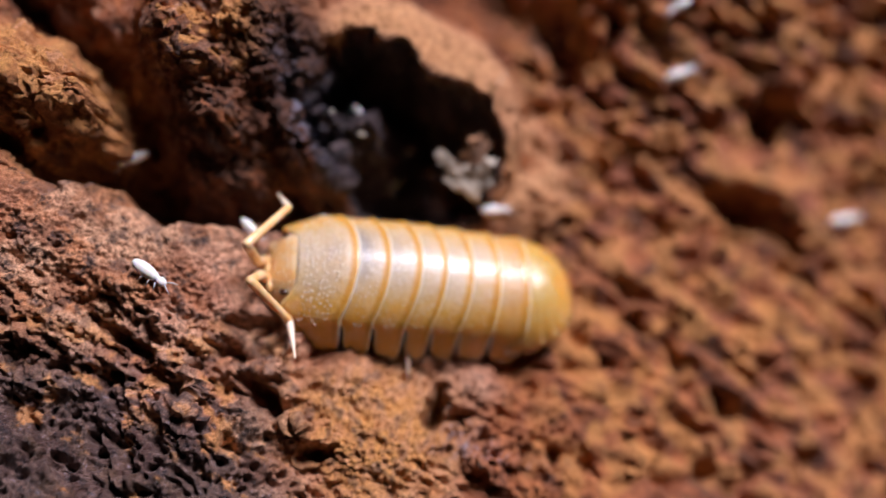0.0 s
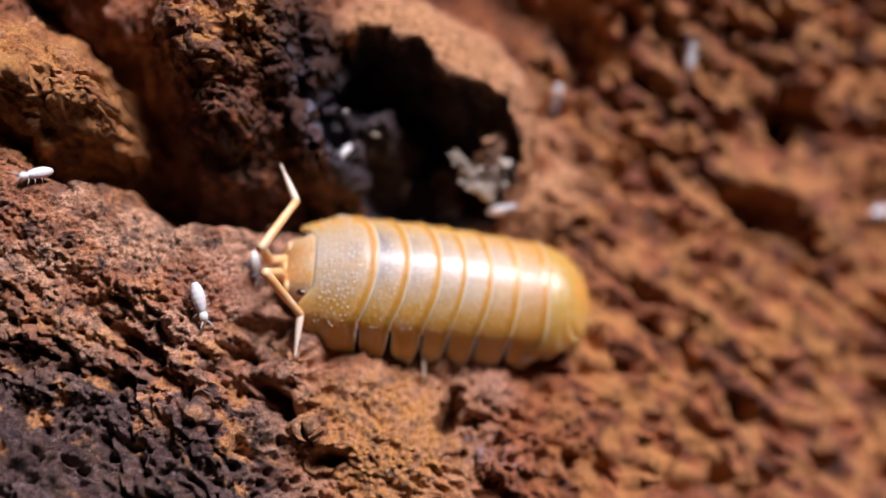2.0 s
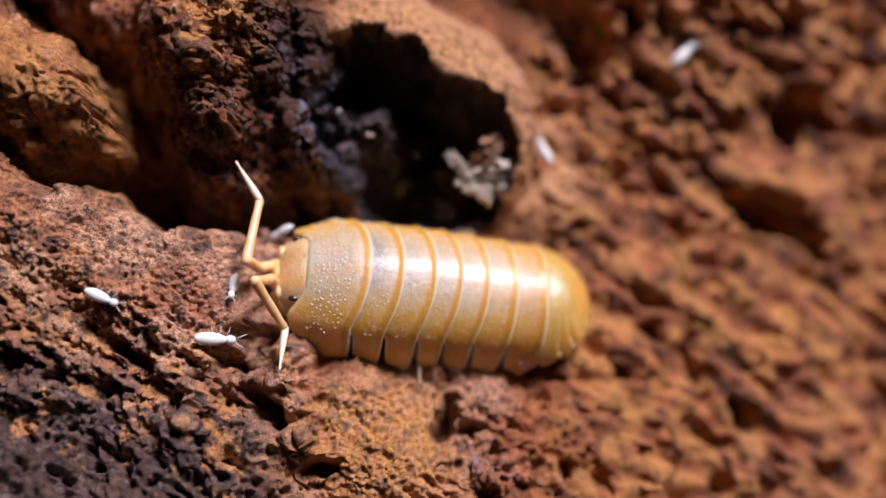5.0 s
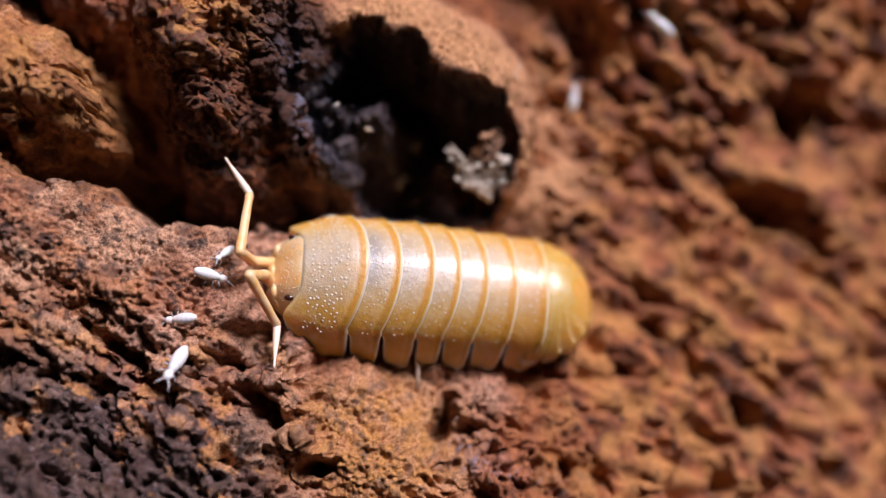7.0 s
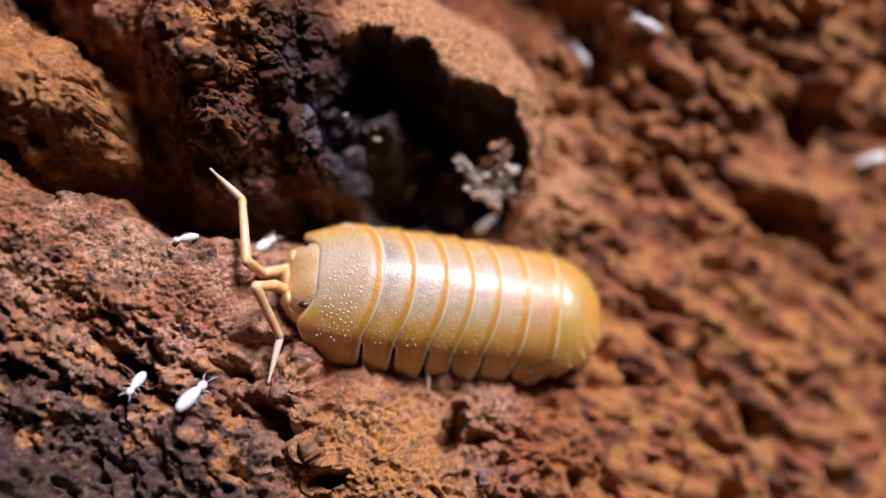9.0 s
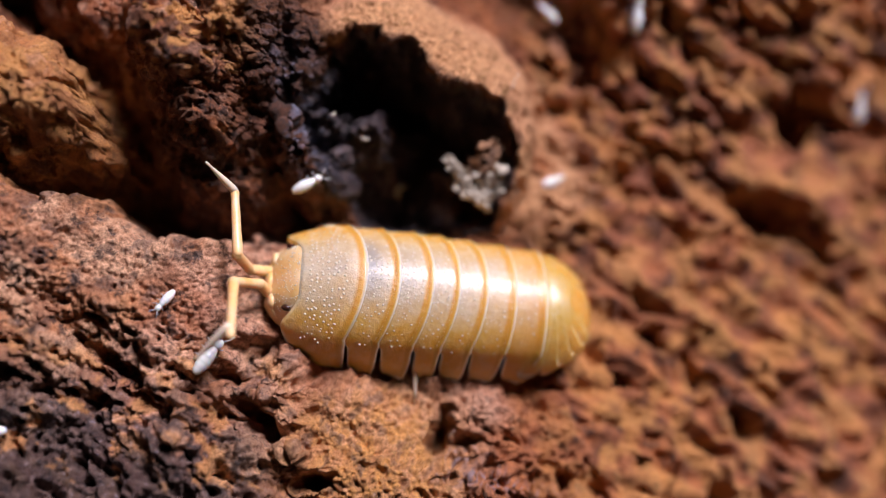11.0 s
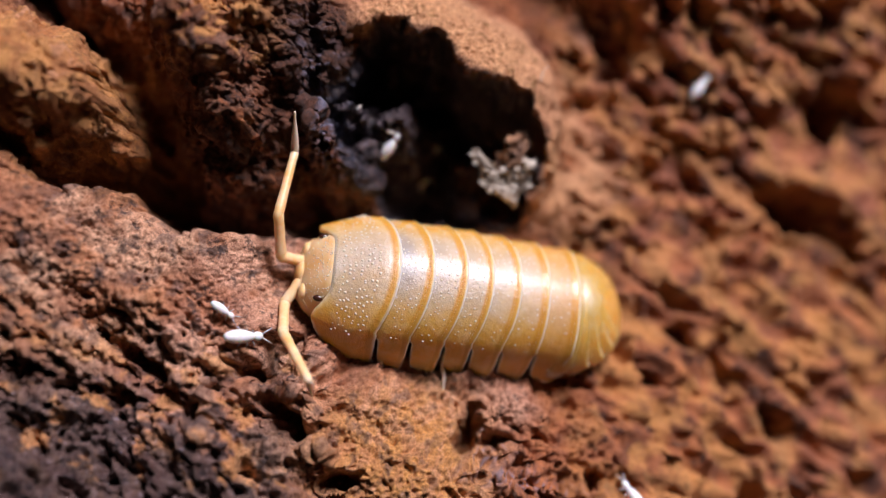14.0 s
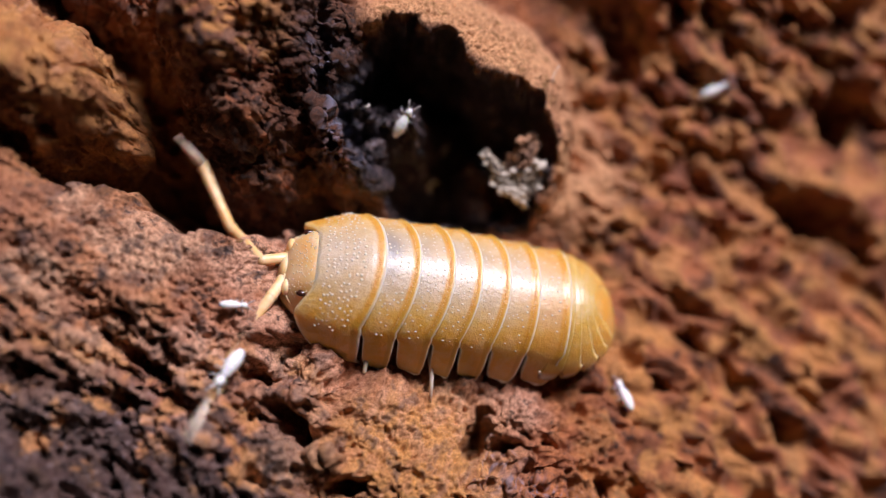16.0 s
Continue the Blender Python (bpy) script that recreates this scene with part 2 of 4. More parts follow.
def bark_height(x, y):
    h, hollow = bark_base(x, y)
    return h + bark_detail(x, y, h)


def ground_z(x, y):
    return float(bark_height(np.array([float(x)]), np.array([float(y)]))[0])


def spaced(a, b, c, d, fine, coarse):
    """Fine steps between b and c, widening out to a and d."""
    mid = list(np.arange(b, c, fine))
    low, high, s = [], [], fine
    p = b
    while p > a:
        s = min(s * 1.12, coarse)
        p -= s
        low.append(p)
    p, s = mid[-1], fine
    while p < d:
        s = min(s * 1.12, coarse)
        p += s
        high.append(p)
    return np.array(low[::-1] + mid + high)


# ---- materials ----
def material(name):
    m = bpy.data.materials.new(name)
    m.use_nodes = True
    return m, m.node_tree, m.node_tree.nodes["Principled BSDF"]


def node(tree, kind, **values):
    n = tree.nodes.new(kind)
    for key, value in values.items():
        n.inputs[key].default_value = value
    return n


def ramp(tree, fac, stops):
    n = tree.nodes.new("ShaderNodeValToRGB")
    while len(n.color_ramp.elements) < len(stops):
        n.color_ramp.elements.new(0.5)
    for e, (p, c) in zip(n.color_ramp.elements, stops):
        e.position, e.color = p, (*c, 1)
    tree.links.new(fac, n.inputs[0])
    return n.outputs[0]


def mix(tree, fac, a, b):
    n = tree.nodes.new("ShaderNodeMix")
    n.data_type = "RGBA"
    for sock, v in ((n.inputs[0], fac), (n.inputs[6], a), (n.inputs[7], b)):
        if isinstance(v, bpy.types.NodeSocket):
            tree.links.new(v, sock)
        elif isinstance(v, (int, float)):
            sock.default_value = v
        else:
            sock.default_value = (*v, 1)
    return n.outputs[2]


def attribute(tree, name):
    n = tree.nodes.new("ShaderNodeAttribute")
    n.attribute_name = name
    return n.outputs["Fac"]


def noise_tex(tree, scale, detail=6, rough=0.6):
    n = node(tree, "ShaderNodeTexNoise", Scale=scale, Detail=detail, Roughness=rough)
    c = tree.nodes.new("ShaderNodeNewGeometry")
    tree.links.new(c.outputs["Position"], n.inputs["Vector"])
    return n.outputs["Fac"]


def bump(tree, height, strength, distance, shader):
    n = node(tree, "ShaderNodeBump", Strength=strength, Distance=distance)
    tree.links.new(height, n.inputs["Height"])
    tree.links.new(n.outputs[0], shader.inputs["Normal"])


def bark_material():
    m, t, s = material("cork_bark")
    base = ramp(t, noise_tex(t, 420, 8, 0.65), [(0.28, (0.10, 0.034, 0.016)), (0.45, (0.34, 0.100, 0.034)),
                                               (0.58, (0.62, 0.205, 0.060)), (0.75, (0.80, 0.34, 0.12))])
    patch = ramp(t, noise_tex(t, 110, 3, 0.5), [(0.40, (0, 0, 0)), (0.62, (1, 1, 1))])
    base = mix(t, patch, base, mix(t, 0.5, base, (0.42, 0.125, 0.062)))
    grain = ramp(t, noise_tex(t, 3900, 7, 0.8), [(0.36, (0, 0, 0)), (0.60, (1, 1, 1))])
    base = mix(t, 0.42, base, mix(t, grain, (0.085, 0.033, 0.020), mix(t, 0.12, base, (0.74, 0.40, 0.22))))
    base = mix(t, attribute(t, "pale"), base, mix(t, grain, mix(t, 0.35, base, (0.16, 0.065, 0.05)), mix(t, patch, (0.93, 0.56, 0.35), (0.82, 0.44, 0.31))))
    # dark brown humus, also the shade put into gully and cleft
    base = mix(t, attribute(t, "humus_and_shade"), base, mix(t, grain, (0.016, 0.008, 0.006), mix(t, patch, (0.20, 0.070, 0.024), (0.10, 0.034, 0.016))))
    specks = ramp(t, noise_tex(t, 1250, 6, 0.7), [(0.55, (0, 0, 0)), (0.62, (1, 1, 1))])
    base = mix(t, specks, base, mix(t, 0.8, base, (0.030, 0.018, 0.018)))
    base = mix(t, attribute(t, "ochre"), base, mix(t, grain, (0.46, 0.19, 0.065), mix(t, patch, (0.86, 0.42, 0.11), (0.80, 0.39, 0.125))))
    # black crust, and the shade painted into the hollow
    base = mix(t, attribute(t, "crust_and_shade"), base,
               # the palest bluish tone is a glint put into the colour
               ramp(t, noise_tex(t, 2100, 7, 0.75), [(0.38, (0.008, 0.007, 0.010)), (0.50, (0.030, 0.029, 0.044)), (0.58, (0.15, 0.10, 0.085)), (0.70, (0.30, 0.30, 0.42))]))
    base = mix(t, attribute(t, "mould"), base, (0.27, 0.29, 0.42))
    t.links.new(base, s.inputs["Base Color"])
    gloss = node(t, "ShaderNodeMapRange", **{"To Min": 0.78, "To Max": 0.33})
    t.links.new(attribute(t, "crust_and_shade"), gloss.inputs[0])
    t.links.new(gloss.outputs[0], s.inputs["Roughness"])
    s.inputs["Specular IOR Level"].default_value = 0.5
    bump(t, noise_tex(t, 5200, 7, 0.75), 1.0, 0.00026, s)
    return m


def plain(name, color, rough=0.5, sss=0.0, radius=0.0006, coat=0.0, vary=None, scale=900):
    m, t, s = material(name)
    if vary:
        t.links.new(ramp(t, noise_tex(t, scale, 4), [(0.35, color), (0.65, vary)]), s.inputs["Base Color"])
    else:
        s.inputs["Base Color"].default_value = (*color, 1)
    s.inputs["Roughness"].default_value = rough
    s.inputs["Subsurface Weight"].default_value = sss
    s.inputs["Subsurface Radius"].default_value = (1.0, 0.6, 0.3)
    s.inputs["Subsurface Scale"].default_value = radius
    s.inputs["Coat Weight"].default_value = coat
    s.inputs["Coat Roughness"].default_value = 0.12
    bump(t, noise_tex(t, 4200, 4), 0.25, 0.00003, s)
    return m


def shell_material():
    """Amber cuticle: cream on the back, amber on the flanks, orange hind rims, pale edges, translucent lobes."""
    m, t, s = material("amber_cuticle")
    side = attribute(t, "side")
    c = ramp(t, side, [(0.0, (0.52, 0.425, 0.33)), (0.26, (0.54, 0.395, 0.235)), (0.42, (0.64, 0.365, 0.085)), (0.62, (0.80, 0.35, 0.022)), (0.84, (0.98, 0.48, 0.065)), (1.0, (0.98, 0.55, 0.17))])
    blotch = ramp(t, noise_tex(t, 420, 4), [(0.40, (0, 0, 0)), (0.64, (1, 1, 1))])
    c = mix(t, blotch, c, mix(t, 0.34, c, (0.66, 0.37, 0.07)))
    milky = ramp(t, noise_tex(t, 1500, 4), [(0.42, (0, 0, 0)), (0.70, (1, 1, 1))])
    c = mix(t, milky, c, mix(t, 0.22, c, (0.86, 0.78, 0.66)))
    c = mix(t, attribute(t, "gut"), c, (0.17, 0.165, 0.18))
    c = mix(t, attribute(t, "tail"), c, (0.60, 0.305, 0.075))
    c = mix(t, attribute(t, "rim"), c, (0.60, 0.29, 0.035))
    c = mix(t, attribute(t, "edge"), c, (0.95, 0.90, 0.82))
    t.links.new(c, s.inputs["Base Color"])
    s.inputs["Roughness"].default_value = 0.38
    s.inputs["Specular IOR Level"].default_value = 0.55
    s.inputs["Coat Weight"].default_value = 0.4
    s.inputs["Coat Roughness"].default_value = 0.22
    bump(t, noise_tex(t, 3000, 5, 0.65), 0.9, 0.00007, s)
    s.inputs["Subsurface Weight"].default_value = 0.9
    s.inputs["Subsurface Radius"].default_value = (1.0, 0.8, 0.5)
    s.inputs["Subsurface Scale"].default_value = 0.0013
    return m


BARK = bark_material()
SHELL = shell_material()
LIMB = plain("pale_amber_limb", (0.80, 0.46, 0.17), 0.4, 0.5, 0.0005, 0.2, (0.86, 0.62, 0.38))
TIP = plain("whitish_limb_tip", (0.84, 0.70, 0.56), 0.4, 0.3, 0.0003)
DOT = plain("cream_granule", (0.64, 0.55, 0.43), 0.5, 0.4, 0.0003, 0.0)
FACE = plain("orange_head", (0.74, 0.42, 0.15), 0.42, 0.6, 0.0009, 0.2, (0.76, 0.54, 0.32))
EYES = plain("dark_eye", (0.035, 0.012, 0.008), 0.2)
WHITE = plain("white_springtail_skin", (0.78, 0.79, 0.80), 0.35, 0.35, 0.0003, 0.2)
GLASSY = plain("pale_springtail_limb", (0.45, 0.45, 0.48), 0.35, 0.3, 0.0002)
PALE = plain("pale_husk", (0.72, 0.66, 0.58), 0.6, 0.2, 0.0003)
CRUMB = plain("brown_crumb", (0.10, 0.05, 0.03), 0.9, 0, 0.0003, 0, (0.42, 0.22, 0.12), 1700)
ASH = plain("grey_flake", (0.30, 0.23, 0.17), 0.9, 0, 0.0003, 0, (0.76, 0.69, 0.60), 1500)


# ---- mesh helpers, all in millimetres ----
def mesh_of(name, verts, faces, mat, smooth=True, attrs=None):
    me = bpy.data.meshes.new(name)
    me.from_pydata([(x * MM, y * MM, z * MM) for x, y, z in verts], [], faces)
    me.materials.append(mat)
    if smooth:
        me.polygons.foreach_set("use_smooth", [True] * len(me.polygons))
    for key, values in (attrs or {}).items():
        me.attributes.new(key, "FLOAT", "POINT").data.foreach_set("value", np.asarray(values, dtype=np.float32))
    me.update()
    return me


def part(name, me, parent, label=""):
    ob = new(name, me)
    ob.parent = parent
    return tagged(ob, label)


def tube(points, radii, sides=10, close=True):
    """A round limb along a line of points."""
    verts, faces = [], []
    pts = [Vector(p) for p in points]
    for i, p in enumerate(pts):
        d = (pts[min(i + 1, len(pts) - 1)] - pts[max(i - 1, 0)]).normalized()
        a = d.orthogonal().normalized() if i == 0 else (a - d * a.dot(d)).normalized()
        b = d.cross(a)
        for k in range(sides):
            w = 2 * math.pi * k / sides
            verts.append(tuple(p + (a * math.cos(w) + b * math.sin(w)) * radii[i]))
    for i in range(len(pts) - 1):
        for k in range(sides):
            faces.append((i * sides + k, i * sides + (k + 1) % sides, (i + 1) * sides + (k + 1) % sides, (i + 1) * sides + k))
    if close:
        faces.append(tuple(range(sides))[::-1])
        faces.append(tuple(range((len(pts) - 1) * sides, len(pts) * sides)))
    return verts, faces


def ball(c, r, rings=8, sides=12):
    verts, faces = [], []
    for i in range(1, rings):
        a = math.pi * i / rings
        for k in range(sides):
            w = 2 * math.pi * k / sides
            verts.append((c[0] + r[0] * math.sin(a) * math.cos(w), c[1] + r[1] * math.sin(a) * math.sin(w), c[2] + r[2] * math.cos(a)))
    top, low = len(verts), len(verts) + 1
    verts += [(c[0], c[1], c[2] + r[2]), (c[0], c[1], c[2] - r[2])]
    for i in range(rings - 2):
        for k in range(sides):
            faces.append((i * sides + k, (i + 1) * sides + k, (i + 1) * sides + (k + 1) % sides, i * sides + (k + 1) % sides))
    for k in range(sides):
        faces.append((top, k, (k + 1) % sides))
        faces.append((low, (rings - 2) * sides + (k + 1) % sides, (rings - 2) * sides + k))
    return verts, faces


def joined(pieces):
    verts, faces = [], []
    for v, f in pieces:
        o = len(verts)
        verts += v
        faces += [tuple(i + o for i in q) for q in f]
    return verts, faces


# ---- the bark ----
def build_ground():
    xs = spaced(-70, -24.5, 31.0, 75, 0.055, 1.2)
    xs = np.concatenate([xs[xs < 10], xs[xs >= 10][::2]])
    ys = spaced(-40, 1.5, 37.0, 80, 0.036, 1.2)
    keep = ((ys > 17.5) & (ys < 29)) | (np.arange(len(ys)) % 3 != 1) | (ys < 1.5) | (ys > 37)
    ys = ys[keep]
    X, Y = np.meshgrid(xs, ys)
    x, y = X.ravel(), Y.ravel()
    base, hollow = bark_base(x, y)
    gy, gx = np.gradient(base.reshape(X.shape), ys, xs)
    gx, gy = gx.ravel(), gy.ravel()
    size = np.sqrt(1 + gx * gx + gy * gy)
    d = bark_detail(x, y, base) / np.sqrt(size)
    crag = np.maximum(step(0.75, 1.5, np.sqrt(size * size - 1)) * step(17.5, 19.0, y) * step(9.0, 5.0, x), step(-5.0, -7.0, x) * step(1.4, 2.6, base + SLOPE * x) * step(18.5, 20.0, y))
    lip = lip_of(x, y)
    crag = crag * (y < 45) * (x > -40) * (1 - 0.8 * lip)
    pick = crag > 0.01
    d[pick] = d[pick] * (1 - crag[pick]) + crag[pick] * crag_detail(x[pick], y[pick], base[pick])
    # the grain stands out square to the surface; the walls of the hollow lean back under its rim
    under = step(0.0, 0.72, hollow) * (1 - step(0.72, 1.0, hollow)) * step(19.0, 21.5, y) * step(-5.5, -3.0, x)
    px = x - d * gx / size + (x + 1.9) * 0.45 * under
    py = y - d * gy / size + (y - 22.1) * 0.45 * under
    z = base + d / size
    # stains with shapes of their own, and shade painted into hollow and crevices
    sx, sy = x + 0.35 * (base + SLOPE * x), y + 0.8 * (base + SLOPE * x)
    blot = fbm(sx, sy, 1.5, 4, 91)
    streak = fbm((x * 0.80 - y * 0.60) * 0.45, x * 0.60 + y * 0.80, 0.95, 5, 92, 0.6)
    low_left = step(-6.5, -12.0, x + 0.5 * (y - 8) * 0.6) * step(11.2, 6.8, y + 0.12 * x + 1.5)
    crust_and_shade = np.clip(step(-0.12, 0.22, 0.35 * blot + 0.9 * streak + 0.02 + 0.5 * step(-12.0, -17.0, x + 0.5 * y - 3) + 0.5 * step(7.0, 4.0, y)) * low_left * 0.84, 0, 1)
    crust_and_shade = np.maximum(crust_and_shade, 0.45 * step(0.25, 0.55, fbm(sx, sy, 0.9, 4, 95)) * step(2.0, -4.0, x) * (1 - 0.8 * step(19.5, 21.0, y) * step(-7.5, -9.0, x)))
    # blackened over the narrow pit beside the bulb
    crust_and_shade = np.maximum(crust_and_shade, 0.8 * np.exp(-oval(x, y, -0.1, 7.6, 0.7, 1.7) ** 4) * step(-0.5, 0.3, blot))
    crust_and_shade = np.maximum(crust_and_shade, 0.45 * np.exp(-oval(x, y, -6.5, 21.8, 1.6, 4.0) ** 2) * step(-0.1, 0.5, fbm(sx, sy, 0.8, 4, 97)))
    # the hollow is blackened: dark crust, with its shade put into the colour
    hollow_dark = step(1.0, 0.96, hollow) * (1 - 0.75 * step(-2.0, 1.0, x) * step(25.0, 22.5, y) * step(-0.2, 0.2, fbm(sx, sy, 1.4, 4, 151)))
    crust_and_shade = np.maximum(crust_and_shade, 0.96 * hollow_dark)
    ochre = 0.58 * step(-0.2, 0.25, fbm(sx, sy, 2.2, 4, 101)) * step(1.0, 9.0, x)
    ochre = np.maximum(ochre, np.exp(-oval(x, y, -3.6, 6.4, 4.6, 3.8) ** 4) * (0.55 + 0.45 * step(-0.35, 0.25, fbm(sx, sy, 0.7, 4, 103))))
    ochre = np.maximum(ochre, 0.6 * np.exp(-oval(x, y, -0.5, 22.2, 0.5, 0.9) ** 2))
    ochre = np.maximum(ochre, 0.9 * np.exp(-oval(x, y, -10.6, 25.6, 0.9, 0.8) ** 2))
    flecks = step(0.05, 0.32, fbm(sx, sy, 0.9, 5, 163, 0.6))
    ochre = np.maximum(ochre, 0.8 * flecks * step(-9.2, -10.4, x) * step(-16.5, -15.0, x) * step(22.6, 24.2, y))
    mould = 0.8 * np.exp(-oval(x, y, -7.6, 23.0, 0.8, 2.6, 8) ** 2) * step(0.12, 0.4, fbm(sx, sy, 0.35, 4, 107, 0.65))
    mould = np.maximum(mould, 0.6 * np.exp(-oval(x, y, 0.7, 6.7, 0.9, 0.5) ** 2) * step(0.0, 0.35, fbm(sx, sy, 0.4, 3, 108)))
    mould = np.maximum(mould, 0.6 * np.exp(-oval(x, y, 2.2, 5.45, 2.9, 0.4, -6) ** 2) * step(-0.1, 0.4, fbm(sx, sy, 0.28, 3, 109)))
    # darker over the middle lump
    humus_and_shade = step(1.05, 0.72, oval(x, y, -11.2, 22.6, 5.4, 5.2) + 0.30 * fbm(sx, sy, 1.6, 4, 111))
    # gully and cleft: crevice shade painted as dark brown along their lines
    humus_and_shade = np.maximum(humus_and_shade, step(1.5, 0.7, along(x, y, GULLY) + 0.8 * fbm(sx, sy, 1.2, 3, 113)) * step(10.0, 7.0, x))
    humus_and_shade = np.maximum(humus_and_shade, step(1.6, 0.8, along(x, y, CLEFT) + 0.8 * fbm(sx, sy, 1.2, 3, 117)))
    humus_and_shade = 0.82 * np.maximum(humus_and_shade, 0.9 * step(0.04, 0.36, fbm(sx, sy, 2.6, 4, 119)) * step(4.0, 12.0, x + 0.3 * (y - 20)))
    humus_and_shade = humus_and_shade * (1 - 0.2 * step(-8.0, -10.0, x) * step(21.0, 23.0, y))
    humus_and_shade = humus_and_shade * (1 - 0.9 * step(0.28, 0.5, fbm(sx, sy, 0.9, 3, 121)))
    bare = 0.55 * step(0.05, 0.4, -streak) * step(-5.0, -9.0, x) * step(12.5, 10.0, y)
    pale = (0.03 + 0.97 * step(3.5, -1.0, x - 0.25 * (y - 8))) * np.maximum(step(20.5, 17.0, y), step(4.0, 8.0, x)) * (0.35 + 0.65 * step(-0.35, 0.25, fbm(sx, sy, 2.4, 4, 131)))
    ochre = np.maximum(ochre, bare)
    # darker again on the lump's side towards the hollow
    humus_and_shade = np.maximum(humus_and_shade, 0.94 * np.exp(-oval(x, y, -8.0, 25.0, 2.7, 5.0) ** 4))
    pale = np.maximum(pale, 0.8 * step(0.22, 0.42, fbm(sx, sy, 0.55, 4, 161)) * step(-9.4, -11.0, x) * step(20.0, 22.0, y))
    gold = np.exp(-oval(x, y, -20.2, 22.7, 5.2, 4.0, -14) ** 4)
    humus_and_shade = humus_and_shade * (1 - 0.8 * gold)
    ochre = np.maximum(ochre, gold * (0.5 + 0.5 * step(-0.2, 0.35, fbm(sx, sy, 1.2, 4, 127))))
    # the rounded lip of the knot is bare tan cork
    crust_and_shade, humus_and_shade = crust_and_shade * (1 - 0.85 * lip), humus_and_shade * (1 - 0.9 * lip)
    pale = np.maximum(pale, 1.0 * lip)
    ochre = np.maximum(ochre, 0.45 * lip)
    bulb = np.exp(-oval(x, y, 1.6, 9.2, 1.6, 1.3) ** 4)
    crust_and_shade, pale = crust_and_shade * (1 - bulb), np.maximum(pale, 0.9 * bulb)
    nx, ny = len(xs), len(ys)
    me = bpy.data.meshes.new("ground")
    me.vertices.add(nx * ny)
    me.vertices.foreach_set("co", (np.stack([px, py, z], 1) * MM).astype(np.float32).ravel())
    i = np.arange((ny - 1) * (nx - 1))
    a = (i // (nx - 1)) * nx + i % (nx - 1)
    quads = np.stack([a, a + 1, a + nx + 1, a + nx], 1).astype(np.int32)
    me.loops.add(quads.size)
    me.loops.foreach_set("vertex_index", quads.ravel())
    me.polygons.add(len(quads))
    me.polygons.foreach_set("loop_start", np.arange(0, quads.size, 4, dtype=np.int32))
    me.polygons.foreach_set("use_smooth", np.ones(len(quads), dtype=bool))
    me.materials.append(BARK)
    for key, values in (("crust_and_shade", crust_and_shade), ("ochre", ochre), ("mould", mould), ("humus_and_shade", humus_and_shade), ("pale", pale)):
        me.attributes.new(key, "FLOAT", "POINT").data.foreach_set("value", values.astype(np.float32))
    me.update(calc_edges=True)
    tagged(new("ground", me), "rough rust-brown cork bark with crevices and a hollow knot", "bark", kind="structure")


build_ground()


# ---- the woodlouse; its own space: x from head to tail, y to its far flank, z up ----
HIND = [4.0, 5.67, 7.37, 8.75, 10.3, 12.1, 13.96]
FRONT = [1.55] + HIND[:-1]


def half_width(x):
    return 3.95 * min(1, max(0.0, (x + 1.05) / 3.9)) ** 0.52 * (1 - 0.03 * max(0, x - 8) ** 1.0 * 0.35)


def back_height(x):
    return 3.75 * min(1, max(0.05, (x + 1.6) / 4.8)) ** 0.6 * (1 - 0.011 * max(0, x - 7) ** 1.35)


def sweep(index, th, s):
    """How far a plate bulges towards the tail along the middle of the back."""
    return 1.5 * (1.0, 0.95, 0.9, 0.85, 0.7, 0.3, 0.0)[index] * (max(0.0, math.cos(th)) ** 1.3 - 0.57 + 0.8 * s ** 0.75)


